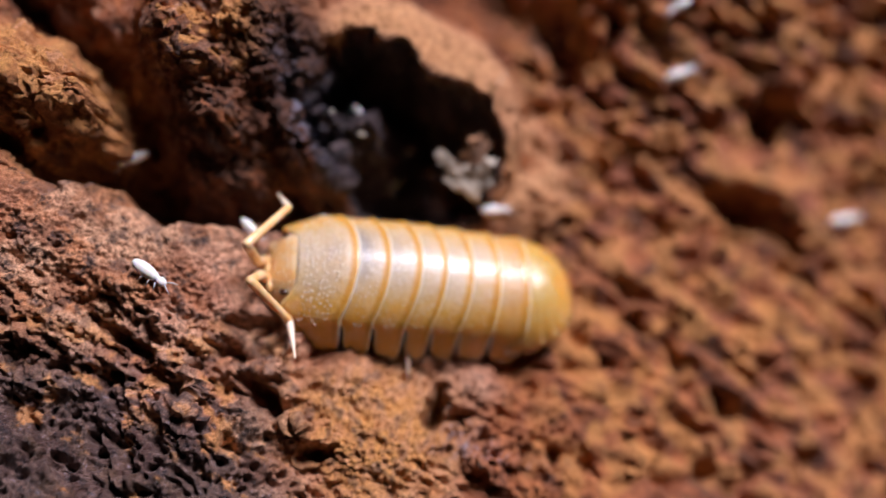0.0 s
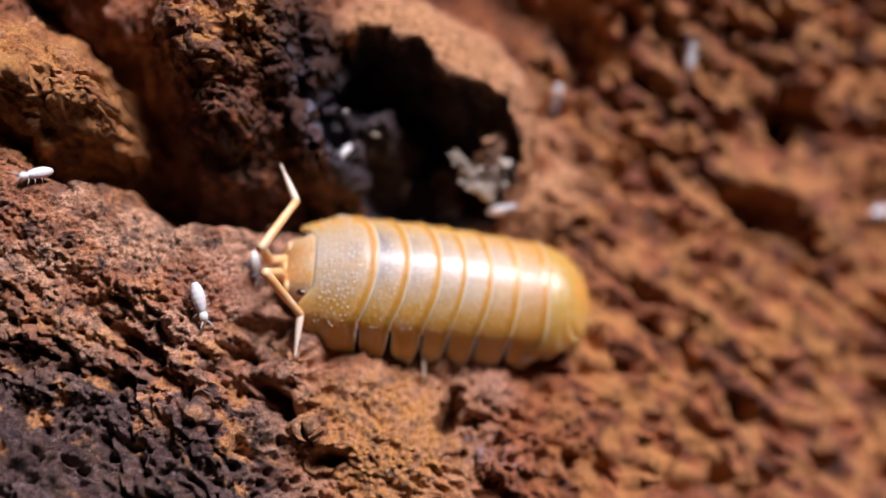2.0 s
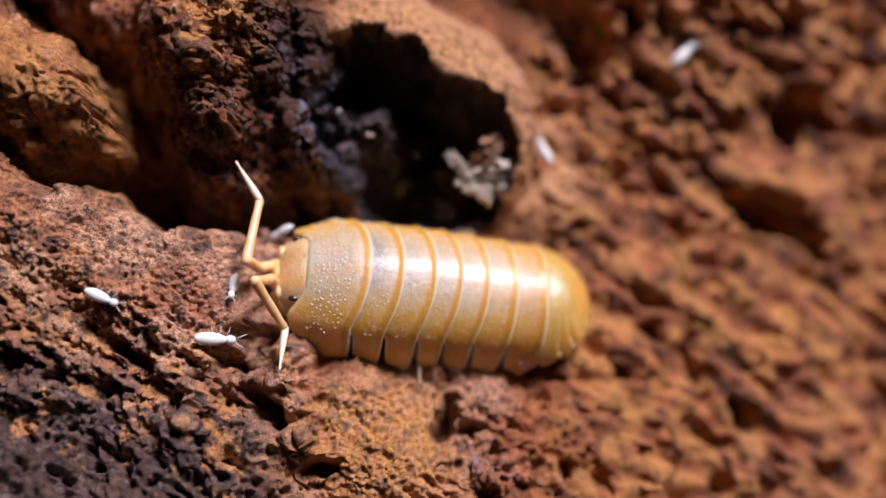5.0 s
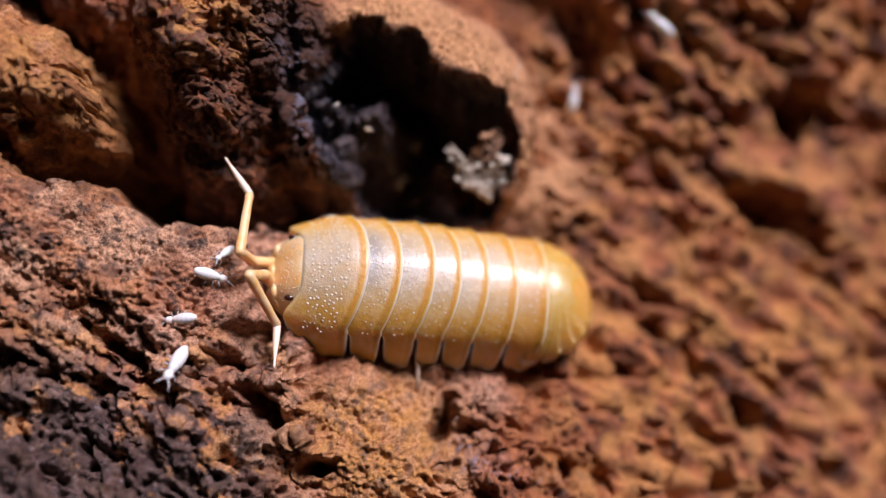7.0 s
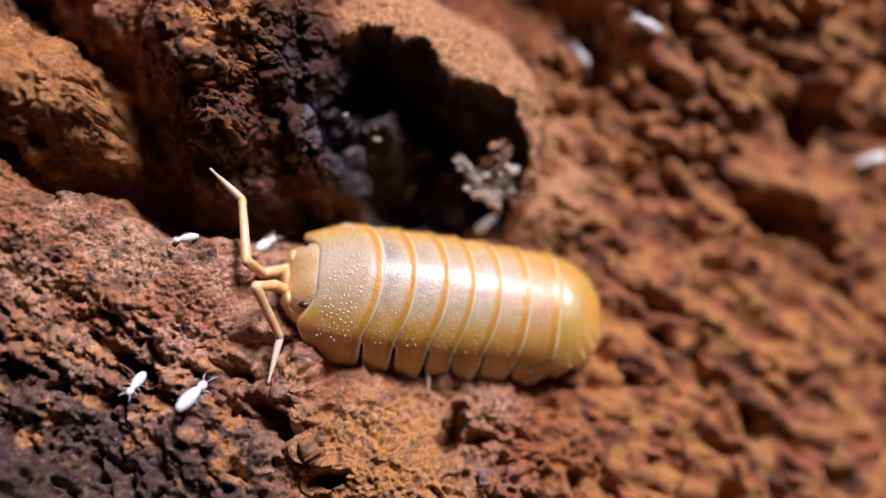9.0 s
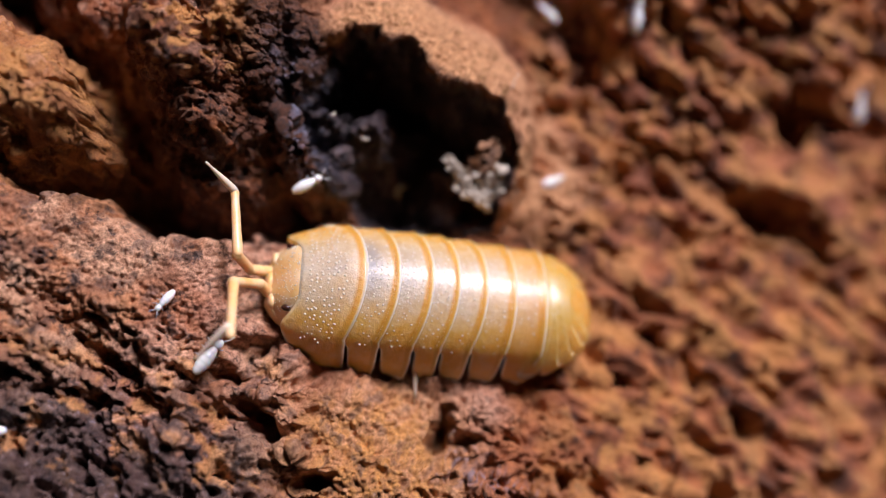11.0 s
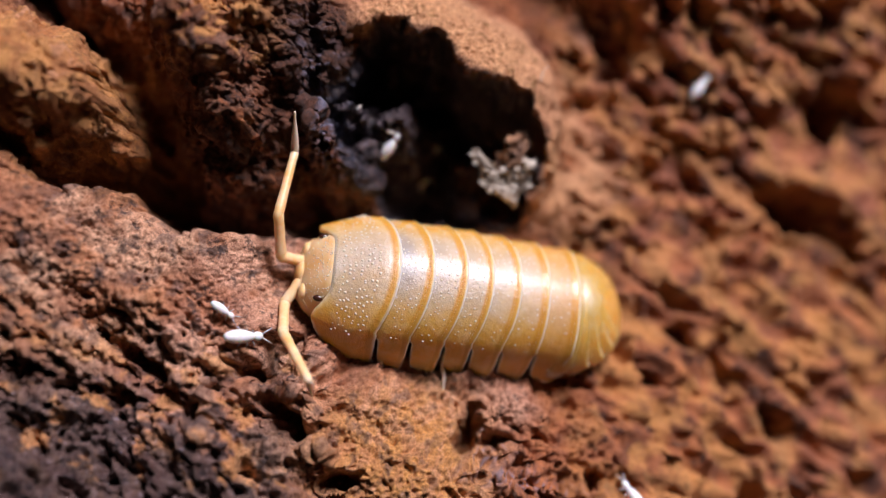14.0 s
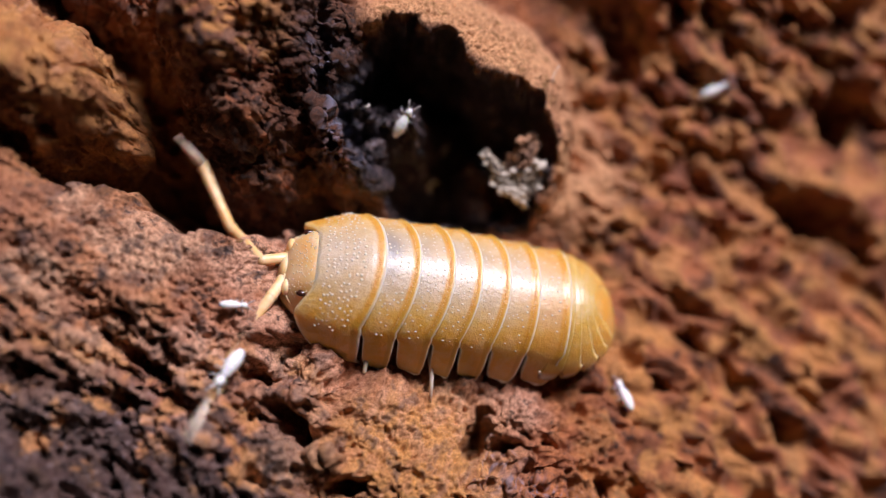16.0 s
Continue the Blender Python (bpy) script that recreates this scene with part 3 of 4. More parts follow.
def tergite(x0, x1, index):
    """A curved plate over the back with rounded side lobes, tucked under the one before it."""
    nu, nv = 18, 81
    verts, attrs = [], {"side": [], "rim": [], "edge": [], "gut": [], "tail": []}
    length = x1 - x0
    for layer in (0, 1):
        for j in range(nv):
            v = -1 + 2 * j / (nv - 1)
            a = abs(v)
            s = max(0.0, (a - 0.58) / 0.42)
            open_ = float(step(0.0, 0.22, s))
            tip = max(0.0, (s - 0.52) / 0.48)
            lobe = (1 - 0.05 * open_ - 0.17 * s) * math.sqrt(max(0.0, 1 - 0.97 * tip ** 2.6))
            for i in range(nu):
                u = i / (nu - 1)
                start = x0 - 0.35 * (1 - open_) + 0.04 * open_
                end = x1 + 0.05 * (1 - open_) - 0.04 * open_
                x = (start + end) / 2 + 0.05 * tip + (u - 0.5) * (end - start) * lobe
                if index == 0:
                    # the first plate is longer and rounded off at its front corners
                    x = x1 + 0.05 - 0.1 * open_ - (1 - u) * (length + 0.1 - 0.1 * open_) * (0.14 + 0.86 * max(0.0, 1 - max(0.0, (a - 0.5) / 0.5) ** 2.2) ** 0.6) * (1 + 0.29 * float(step(0.22, 0.62, a)))
                th = radians(v * 98)
                lift = 0.965 + 0.04 * u ** 0.8 + 0.022 * math.exp(-((u - 0.96) / 0.05) ** 2) * (1 - open_)
                xm = (x0 + x1) / 2 * 0.4 + x * 0.6
                w, h = half_width(xm), back_height(xm)
                r = lift if layer == 0 else lift - 0.035 - 0.26 * (1 - open_) * min(1.0, 3 * u) - 0.05 * (1 - tip)
                y = w * r * (math.sin(th) * 0.93 + (0.03 if index == 0 else 0.10) * v * a ** 5)
                z = h * r * (max(0, math.cos(th)) ** 0.86) - 0.06 * h * s ** 2 + 0.25
                x += sweep(index, th, s) * (u if index == 0 else 1)
                verts.append((x, y, z - (0.0 if layer == 0 else 0.03)))
                edge = max(0.95 * float(step(0.945, 0.98, a)), 0.8 * open_ * float(step(0.86, 0.97, abs(2 * u - 1))), 0.6 * float(step(0.96, 0.99, u)), 0.12 * (index == 0) * float(step(0.05, 0.0, u)))
                attrs["side"].append(a)
                attrs["rim"].append(0.92 * float(step(0.85 if index == 0 else 0.76, 0.89 if index == 0 else 0.83, u) * step(0.99, 0.965, u)) * (1 - 0.9 * s))
                attrs["edge"].append(edge)
                attrs["gut"].append((0.95 if index == 1 else 0.6) * math.exp(-((v - 0.06) / 0.26) ** 2) * math.exp(-((u - 0.30) / 0.28) ** 2) * max(0, 1 - index * 0.16) * (index > 0))
                attrs["tail"].append(min(1, max(0, (x - 10.5) / 5)))
    faces = []
    n = nu * nv
    for j in range(nv - 1):
        for i in range(nu - 1):
            a, b, c, d = j * nu + i, j * nu + i + 1, (j + 1) * nu + i + 1, (j + 1) * nu + i
            faces.append((a, b, c, d))
            faces.append((n + d, n + c, n + b, n + a))
    ring = [i for i in range(nu)] + [j * nu + nu - 1 for j in range(1, nv)] + [(nv - 1) * nu + i for i in range(nu - 2, -1, -1)] + [j * nu for j in range(nv - 2, 0, -1)]
    for p, q in zip(ring, ring[1:] + ring[:1]):
        faces.append((q, p, n + p, n + q))
    return verts, faces, attrs


def granules(x0, x1, index):
    """Small raised white grains on the hind half of a plate."""
    rng = random.Random(100 + index)
    pieces = []
    rows, count = (7, 27) if index == 0 else (4, 30)
    for k in range(rows * count):
        row = k // count
        v = -0.62 + 1.24 * ((k % count) + 0.5 * (row % 2) + rng.uniform(-0.35, 0.35)) / (count - 1)
        u = 0.20 + 0.50 * (row + rng.uniform(-0.3, 0.3)) / (rows - 1)
        if abs(v) > 0.64 or rng.random() < 0.06 + 0.75 * abs(v) ** 1.5 + 0.08 * index:
            continue
        x = x0 - 0.2 + u * (x1 - x0 + 0.2)
        xm = (x0 + x1) / 2 * 0.4 + x * 0.6
        lift = 0.965 + 0.04 * u ** 0.8
        th = radians(v * 98)
        y = half_width(xm) * lift * (math.sin(th) * 0.93 + 0.15 * v * abs(v) ** 5)
        z = back_height(xm) * lift * math.cos(th) ** 0.86 + 0.25
        r = rng.uniform(0.055, 0.085) * (1.2 if index == 0 else 1.0) * (1 - 0.4 * abs(v))
        pieces.append(ball((x + sweep(index, th, 0) * (u if index == 0 else 1), y * 0.995, z - 0.30 * r), (r, r, r * 0.6), 6, 8))
    for k in range(46):
        v = -0.55 + 1.1 * (k + rng.uniform(-0.3, 0.3)) / 45
        th = radians(v * 98)
        xm = (x0 + x1) / 2 * 0.4 + (x1 - 0.22) * 0.6
        y = half_width(xm) * 1.0 * (math.sin(th) * 0.93 + 0.13 * v * abs(v) ** 5)
        z = back_height(xm) * 1.0 * math.cos(th) ** 0.86 + 0.25
        pieces.append(ball((x1 - 0.22 + sweep(index, th, max(0.0, (abs(v) - 0.58) / 0.42)), y, z), (0.022, 0.022, 0.02), 4, 5))
    return joined(pieces)


FAN_N = 61


def fan_line(ridge, turn, reach):
    """One line over the tail, from flank to flank: where it meets the ridge, and the outline."""
    out = []
    ex, ey = 13.3 + 4.15 * math.sin(radians(turn)), 3.65 * math.cos(radians(turn))
    for j in range(FAN_N):
        a = -1 + 2 * j / (FAN_N - 1)
        t = abs(a)
        k = 1 - (1 - reach) * t ** 6
        out.append(((ridge + (ex - ridge) * t ** 1.7) * k + 13.3 * (1 - k), math.copysign(ey * math.sin(t * math.pi / 2) * k, a), a))
    return out


def fan_plate(name, rows):
    """A thin shell over the domed tail, a little proud at its hind rim."""
    n, m = len(rows), FAN_N
    verts, attrs = [], {"side": [], "rim": [], "edge": [], "gut": [], "tail": []}
    for layer in (0, 1):
        for i, row in enumerate(rows):
            u = i / (n - 1)
            for x, y, a in row:
                q = (max(0.0, (x - 13.3) / 4.2) ** 2.3 + (abs(y) / 3.7) ** 2.3) ** (1 / 2.3)
                z = 0.36 + 3.0 * max(0.0, 1 - min(1.0, q) ** 2.2) ** 0.6 - 0.05 + 0.09 * u
                verts.append((x, y, z if layer == 0 else 0.22 + (z - 0.36) * 0.6))
                rim = float(step(0.95, 0.985, q))
                attrs["side"].append(min(1.0, 0.25 + 0.5 * q))
                attrs["rim"].append(0.45 * float(step(0.70, 0.95, u)) * (1 - rim) * (q < 0.93))
                attrs["edge"].append(max(0.85 * rim, 0.10 * float(step(0.93, 1.0, u)) * (q < 0.97)))
                attrs["gut"].append(0.0)
                attrs["tail"].append(0.8 * min(1.0, max(0.0, q)))
    faces, c = [], n * m
    for i in range(n - 1):
        for j in range(m - 1):
            a, b, d, e = i * m + j, (i + 1) * m + j, (i + 1) * m + j + 1, i * m + j + 1
            faces += [(a, b, d, e), (c + e, c + d, c + b, c + a)]
    ring = list(range(m)) + [i * m + m - 1 for i in range(1, n)] + [(n - 1) * m + j for j in range(m - 2, -1, -1)] + [i * m for i in range(n - 2, 0, -1)]
    faces += [(p, q, c + q, c + p) for p, q in zip(ring, ring[1:] + ring[:1])]
    return mesh_of(name, verts, faces, SHELL, attrs=attrs)


LEN = (1.25, 2.2, 3.35, 2.2)      # antenna: base, second joint, long shaft, whip
ROOT = {"far": (0.15, 0.55, 1.55), "near": (0.15, -0.55, 1.50)}


def build_woodlouse():
    body = tagged(new("woodlouse"), "amber woodlouse with pale granular back plates on the bark", "woodlouse")
    # soft trunk under the plates
    pts = [(x, 0, 1.0) for x in np.linspace(0.8, 16.4, 16)]
    v, f = tube(pts, [1.0 if 1 < k < 14 else 0.5 for k in range(16)], 16)
    v = [(x, y * 1.9, 0.35 + max(0, (z + 0.1)) * 0.75) for x, y, z in v]
    part("trunk", mesh_of("trunk", v, f, LIMB), body, "pale amber soft trunk under the plates")
    for k, (x0, x1) in enumerate(zip(FRONT, HIND)):
        v, f, a = tergite(x0, x1, k)
        plate = part("back_plate", mesh_of("back_plate", v, f, SHELL, attrs=a), body)
        tagged(part("granulation", mesh_of("granulation", *granules(x0, x1, k), DOT), plate, "white raised granules"), kind="stuff")
    # short hind plates that fan out on the flanks, and the tail plate between them
    ridge_x = (13.55, 14.22, 14.49, 14.76, 15.03, 15.30)
    fan = (-4, 13, 30, 45, 58, 70)
    for k in range(5):
        part("hind_plate", fan_plate("hind_plate", [fan_line(ridge_x[k] + (ridge_x[k + 1] + 0.06 - ridge_x[k]) * u, fan[k] + 0.7 + (fan[k + 1] - fan[k] - 1.4) * u, 1 - 0.05 * abs(2 * u - 1) ** 5)
                                                   for u in np.linspace(0, 1, 12)]), body)
    front, back = fan_line(ridge_x[5], fan[5] + 0.8, 1.0), []
    for j in range(FAN_N):
        a = -1 + 2 * j / (FAN_N - 1)
        w = radians(90 - (90 - fan[5] - 0.8) * abs(a))
        notch = 1 - 0.03 * math.exp(-((abs(a) - 0.45) / 0.06) ** 2)
        back.append((13.3 + 4.15 * math.sin(w) * notch, math.copysign(3.65 * math.cos(w) * notch, a), a))
    rows = [[(p[0] + (q[0] - p[0]) * u, p[1] + (q[1] - p[1]) * u, u if abs(p[2]) < 0.96 else 1.0) for p, q in zip(front, back)] for u in np.linspace(0, 1, 14)]
    part("tail_plate", fan_plate("tail_plate", rows), body, "amber tail plate with a pale edge")
    # head
    n, m = 18, 41

    def head_point(u, w, lift=0.0):
        """u: from the brow back under the first plate; w: from flank to flank."""
        x = 0.02 + 2.3 * u + 0.75 * w ** 4 * (1 - u) - 0.14 * math.exp(-((abs(w) - 0.5) / 0.14) ** 2) * (1 - u) ** 3
        top = 0.33 + 3.10 * min(1.0, (x + 1.1) / 2.7) ** 0.6 - 0.30 * w * w - 0.5 * max(0.0, x - 1.35)
        round_off = max(0.0, 1 - abs(w) ** 3.4) ** 0.5 * max(0.0, 1 - (1 - u) ** 7) ** 0.5
        return x, 2.42 * w * (0.84 + 0.16 * u), 0.95 + (top - 0.95) * round_off + lift

    verts = [head_point((i / (n - 1)) ** 1.7, math.sin(math.pi / 2 * (-1 + 2 * j / (m - 1)))) for i in range(n) for j in range(m)]
    faces = [(i * m + j, (i + 1) * m + j, (i + 1) * m + j + 1, i * m + j + 1) for i in range(n - 1) for j in range(m - 1)]
    faces.append(tuple(range(m)))
    head = part("head", mesh_of("head", verts, faces, FACE), body, "rounded orange head")
    line = [head_point(0.07, w, 0.02) for w in np.linspace(-0.9, 0.9, 40)]
    part("brow_ridge", mesh_of("brow_ridge", *tube(line, [0.045] * 40, 8), LIMB), head)
    rng = random.Random(5)
    pieces = []
    for k in range(150):
        g = rng.uniform(0.022, 0.04)
        pieces.append(ball(head_point(rng.uniform(0.15, 0.62), rng.uniform(-0.8, 0.8)), (g, g, g), 4, 6))
    tagged(part("granulation", mesh_of("granulation", *joined(pieces), DOT), head, "white raised granules"), kind="stuff")
    for side in (-1, 1):
        v, f = ball(head_point(0.38, side * 0.75, -0.02), (0.29, 0.17, 0.14), 8, 12)
        part("eye", mesh_of("eye", v, f, EYES), head, "dark oval eye")
    v, f = ball((0.15, 0.0, 1.25), (0.32, 0.75, 0.75), 10, 16)
    part("mouth_lobe", mesh_of("mouth_lobe", v, f, FACE), head)
    for side in (-1, 1):
        v, f = ball((0.30, side * 1.1, 1.75), (0.22, 0.42, 0.40), 8, 14)
        part("brow_lobe", mesh_of("brow_lobe", v, f, LIMB), head)
    # legs that show below the plates
    for x, y, dx in ((7.7, -3.6, 0.25), (4.6, -3.7, -0.1), (15.9, -2.0, 0.5)):
        pts = [(x, y + 1.2, 0.7), (x, y + 0.3, 0.45), (x + dx * 0.6, y - 0.5, 0.2), (x + dx, y - (1.55 if x == 7.7 else 0.5), -0.35)]
        part("leg", mesh_of("leg", *tube(pts, [0.16, 0.14, 0.11, 0.06], 8), TIP), body, "thin whitish leg")
    segments = {}
    for side in ("far", "near"):
        v, f = ball((ROOT[side][0] + 0.15, ROOT[side][1], ROOT[side][2]), (0.35, 0.32, 0.32), 8, 12)
        antenna = part("antenna", mesh_of("antenna", v, f, FACE), body, "jointed amber antenna")
        rows = []
        for k, (n_, r0, r1, mat) in enumerate((("base_joint", 0.30, 0.27, LIMB), ("second_joint", 0.27, 0.25, LIMB),
                                               ("shaft", 0.25, 0.20, LIMB), ("whip", 0.19, 0.06, TIP))):
            L = LEN[k]
            pts = [(x, 0, 0) for x in (-0.8 * r0, -0.5 * r0, 0.0, L * 0.12, L * 0.35, L * 0.6, L * 0.85, L * 0.96, L + 0.4 * r1, L + 0.75 * r1)]
            rad = [r0 * 0.45, r0 * 0.8, r0 * 0.98, r0 * 1.02, r0 * 0.90, (r0 + r1) / 2, r1, r1 * 1.1, r1 * 0.85, r1 * 0.4]
            rows.append(part(n_, mesh_of(n_, *tube(pts, rad, 12), mat), antenna))
        segments[side] = rows
    return body, segments


woodlouse, feelers = build_woodlouse()


# ---- springtails and shreds ----
# shreds of husk: place, bend, size, heading
HUSKS = [(-3.12, 22.01, 1.5, 0.85, -120), (-4.62, 22.74, 0.6, 1.00, -20), (-2.38, 24.61, 1.3, 0.70, -130), (-6.15, 23.60, 0.5, 0.60, 40), (-0.86, 22.72, 0.5, 0.50, 10)]


def build_springtail(k):
    bug = tagged(new("springtail"), "tiny white springtail walking on the bark", "springtail", "springtails on the bark")
    pts = [(x * k, 0, 0.30 * k) for x in np.linspace(-0.80, 0.52, 23)]
    rad = [k * 0.28 * math.sin(math.pi * min(1, (i + 1.2) / 24.5) ** 0.85) ** 0.7 * (1 - 0.05 * (i % 4 == 0)) for i in range(23)]
    part("abdomen", mesh_of("abdomen", *tube(pts, rad, 14), WHITE), bug)
    head = part("head", mesh_of("head", *ball((0.60 * k, 0, 0.28 * k), (0.24 * k, 0.19 * k, 0.18 * k), 8, 12), WHITE), bug)
    for side in (-1, 1):
        line = [(0.80 * k, side * 0.08 * k, 0.33 * k), (0.98 * k, side * 0.2 * k, 0.38 * k), (1.20 * k, side * 0.30 * k, 0.34 * k)]
        part("antenna", mesh_of("antenna", *tube(line, [0.036 * k, 0.03 * k, 0.018 * k], 6), GLASSY), head)
        for x, dx in ((0.42, 0.10), (0.18, 0.02), (-0.05, -0.08)):
            line = [(x * k, side * 0.14 * k, 0.2 * k), ((x + dx) * k, side * 0.32 * k, 0.20 * k), ((x + dx * 1.6) * k, side * 0.42 * k, 0.0)]
            part("leg", mesh_of("leg", *tube(line, [0.03 * k, 0.026 * k, 0.014 * k], 6), GLASSY), bug)
    return bug


def ragged_flake(seed, length, width, thick):
    """A torn crust with a frayed outline, thick in the middle."""
    n, m = 26, 20
    verts, faces = [], []
    for layer in (1, -1):
        for i in range(n):
            for j in range(m):
                a, b = i / (n - 1) * 2 - 1, j / (m - 1) * 2 - 1
                p = Vector((a * 2.2 + seed * 7, b * 2.2, seed))
                fray = 1 + 0.45 * noise.noise(p * 1.3) + 0.25 * noise.noise(p * 3.7)
                x, y = a * length * fray, b * width * fray
                hump = 0.35 * noise.noise(p * 1.1) + 0.22 * noise.noise(p * 2.9) + 0.05 * noise.noise(p * 6.5)
                verts.append((x, y, hump + layer * thick * (1 - max(abs(a), abs(b)) ** 4) * 0.5))
    for layer in range(2):
        o = layer * n * m
        for i in range(n - 1):
            for j in range(m - 1):
                q = (o + i * m + j, o + (i + 1) * m + j, o + (i + 1) * m + j + 1, o + i * m + j + 1)
                faces.append(q if layer == 0 else q[::-1])
    return verts, faces


def build_debris():
    heap = tagged(new("debris_clump"), "crumbly pale grey debris clump in the hollow knot", "debris")
    heap.matrix_world = pose(1.35 * MM, 21.1 * MM, 1.0 * MM, 18, 12, -12)
    for k, (x, y, z, a, b, c, size) in enumerate(((0.1, 0, 0, 15, 5, 4, 0.95), (-0.3, 0.9, 0.2, 40, -15, 70, 0.6), (0.2, -0.75, 0.1, -10, 10, -12, 0.62),
                                                   (0.45, 1.5, 0.3, 50, 10, 80, 0.75), (-0.95, 0.25, -0.1, 5, 20, -25, 0.5), (0.0, 1.9, 0.35, 30, 25, 40, 0.5), (-1.5, 0.55, -0.1, 0, 10, -35, 0.42), (0.75, 0.6, 0.15, 25, -20, 60, 0.55))):
        flake = part("flake", mesh_of("flake", *ragged_flake(k, 1.35 * size, 0.62 * size, 0.3), CRUMB if k in (1, 3, 5) else ASH), heap)
        flake.matrix_local = pose(x * MM, y * MM, z * MM, a, b, c)


def build_husk(x, y, bend, size, heading):
    """A curled pale shred lying in the hollow."""
    pts = [(size * math.sin(a) * 0.5, size * (1 - math.cos(a)) * 0.5, 0.06) for a in np.linspace(-bend, bend, 12)]
    rad = [size * 0.10 * math.sin(math.pi * (k + 1) / 13) ** 0.5 for k in range(12)]
    ob = tagged(new("husk", mesh_of("husk", *tube(pts, rad, 8), PALE)), "small curled pale grey shred of husk", "husk", "husks in the hollow knot")
    ob.matrix_world = pose(x * MM, y * MM, (ground_z(x, y) + 0.1) * MM, 0, 0, heading)


def build_fibre(x, y, length, heading):
    pts = [(length * a, 0.12 * math.sin(2.5 * a), 0.10 + 0.25 * a) for a in np.linspace(0, 1, 8)]
    ob = tagged(new("fibre", mesh_of("fibre", *tube(pts, [0.022] * 8, 6), PALE)), "short white fibre stuck to the knot's rim", "fibre")
    ob.matrix_world = pose(x * MM, y * MM, ground_z(x, y) * MM, 0, 0, heading)


build_debris()
build_fibre(3.16, 25.42, 0.9, 60)
for spot in HUSKS:
    build_husk(*spot)


# ---- what moves ----
BODY = [
    (0.00, -9.70, 14.33, 1.87, -8.94, 14.08, -0.07),
    (3.50, -9.46, 14.54, 1.79, -8.68, 14.45, -1.41),
    (7.00, -9.51, 14.42, 1.64, -8.39, 13.07, -0.43),
    (9.00, -9.29, 14.67, 1.75, -8.74, 14.78, -1.99),
    (12.50, -9.54, 14.50, 1.61, -9.15, 12.91, -0.75),
    (14.50, -9.17, 14.98, 1.68, -8.55, 16.12, -3.20),
    (15.00, -9.56, 14.37, 1.83, -11.46, 17.42, 0.97),
    (16.00, -10.29, 14.93, 1.93, -12.66, 13.90, -3.24),
]
# antenna directions, degrees out from straight ahead and up, joint by joint
FAR = [
    (0.00, -44, 48, -20, 73, 126, -10, 73, -39),
    (1.00, -26, 29, -39, 81, 121, -8, 54, -1),
    (2.00, -31, 38, -41, 72, 117, -4, 65, 3),
    (3.00, -41, 28, -39, 66, 105, -0, 54, 14),
    (3.50, -34, 24, -50, 68, 100, -1, 55, 16),
    (6.00, -32, 33, -35, 66, 95, 1, 51, 8),
    (6.50, -30, 35, -31, 68, 94, -2, 51, 6),
    (7.00, -17, 31, -40, 69, 93, -6, 53, 6),
    (8.00, -19, 22, -35, 67, 85, -2, 41, 16),
    (9.00, -15, -8, -20, 65, 80, -1, 24, 36),
    (11.50, -11, 37, -20, 72, 82, -1, 16, 50),
    (12.00, -10, 46, -22, 66, 75, -4, 35, 24),
    (12.50, -3, 60, -0, 78, 86, -13, 81, 69),
    (13.00, 24, 27, 9, 72, 80, 4, 29, 53),
    (13.40, -10, 27, 4, 60, 66, 0, 19, 31),
    (13.50, -13, 36, 2, 56, 47, -18, 18, -17),
    (13.70, -7, 14, -34, 63, -21, 65, 28, -44),
    (14.00, -9, 30, 73, 47, 97, 7, 72, 63),
    (14.30, -26, 34, 56, 58, 96, 1, 54, 54),
    (14.50, 6, -1, 23, 56, 72, -43, 17, 28),
    (14.60, 34, 25, 67, 78, 99, 1, 85, 80),
    (14.80, 14, 11, 35, 26, 34, 45, 32, -18),
    (15.00, -13, 33, -6, 22, 4, 36, -7, -47),
    (15.30, 9, 15, 42, 28, 32, 48, 51, 10),
    (15.50, -45, 26, 0, 17, 6, 30, -14, -51),
    (15.70, -10, -7, 4, 15, 5, 37, 18, -16),
    (15.90, -8, 18, 41, 30, 57, 55, 2, 72),
    (16.00, -19, 8, 29, 33, 58, 11, -2, 60),
]
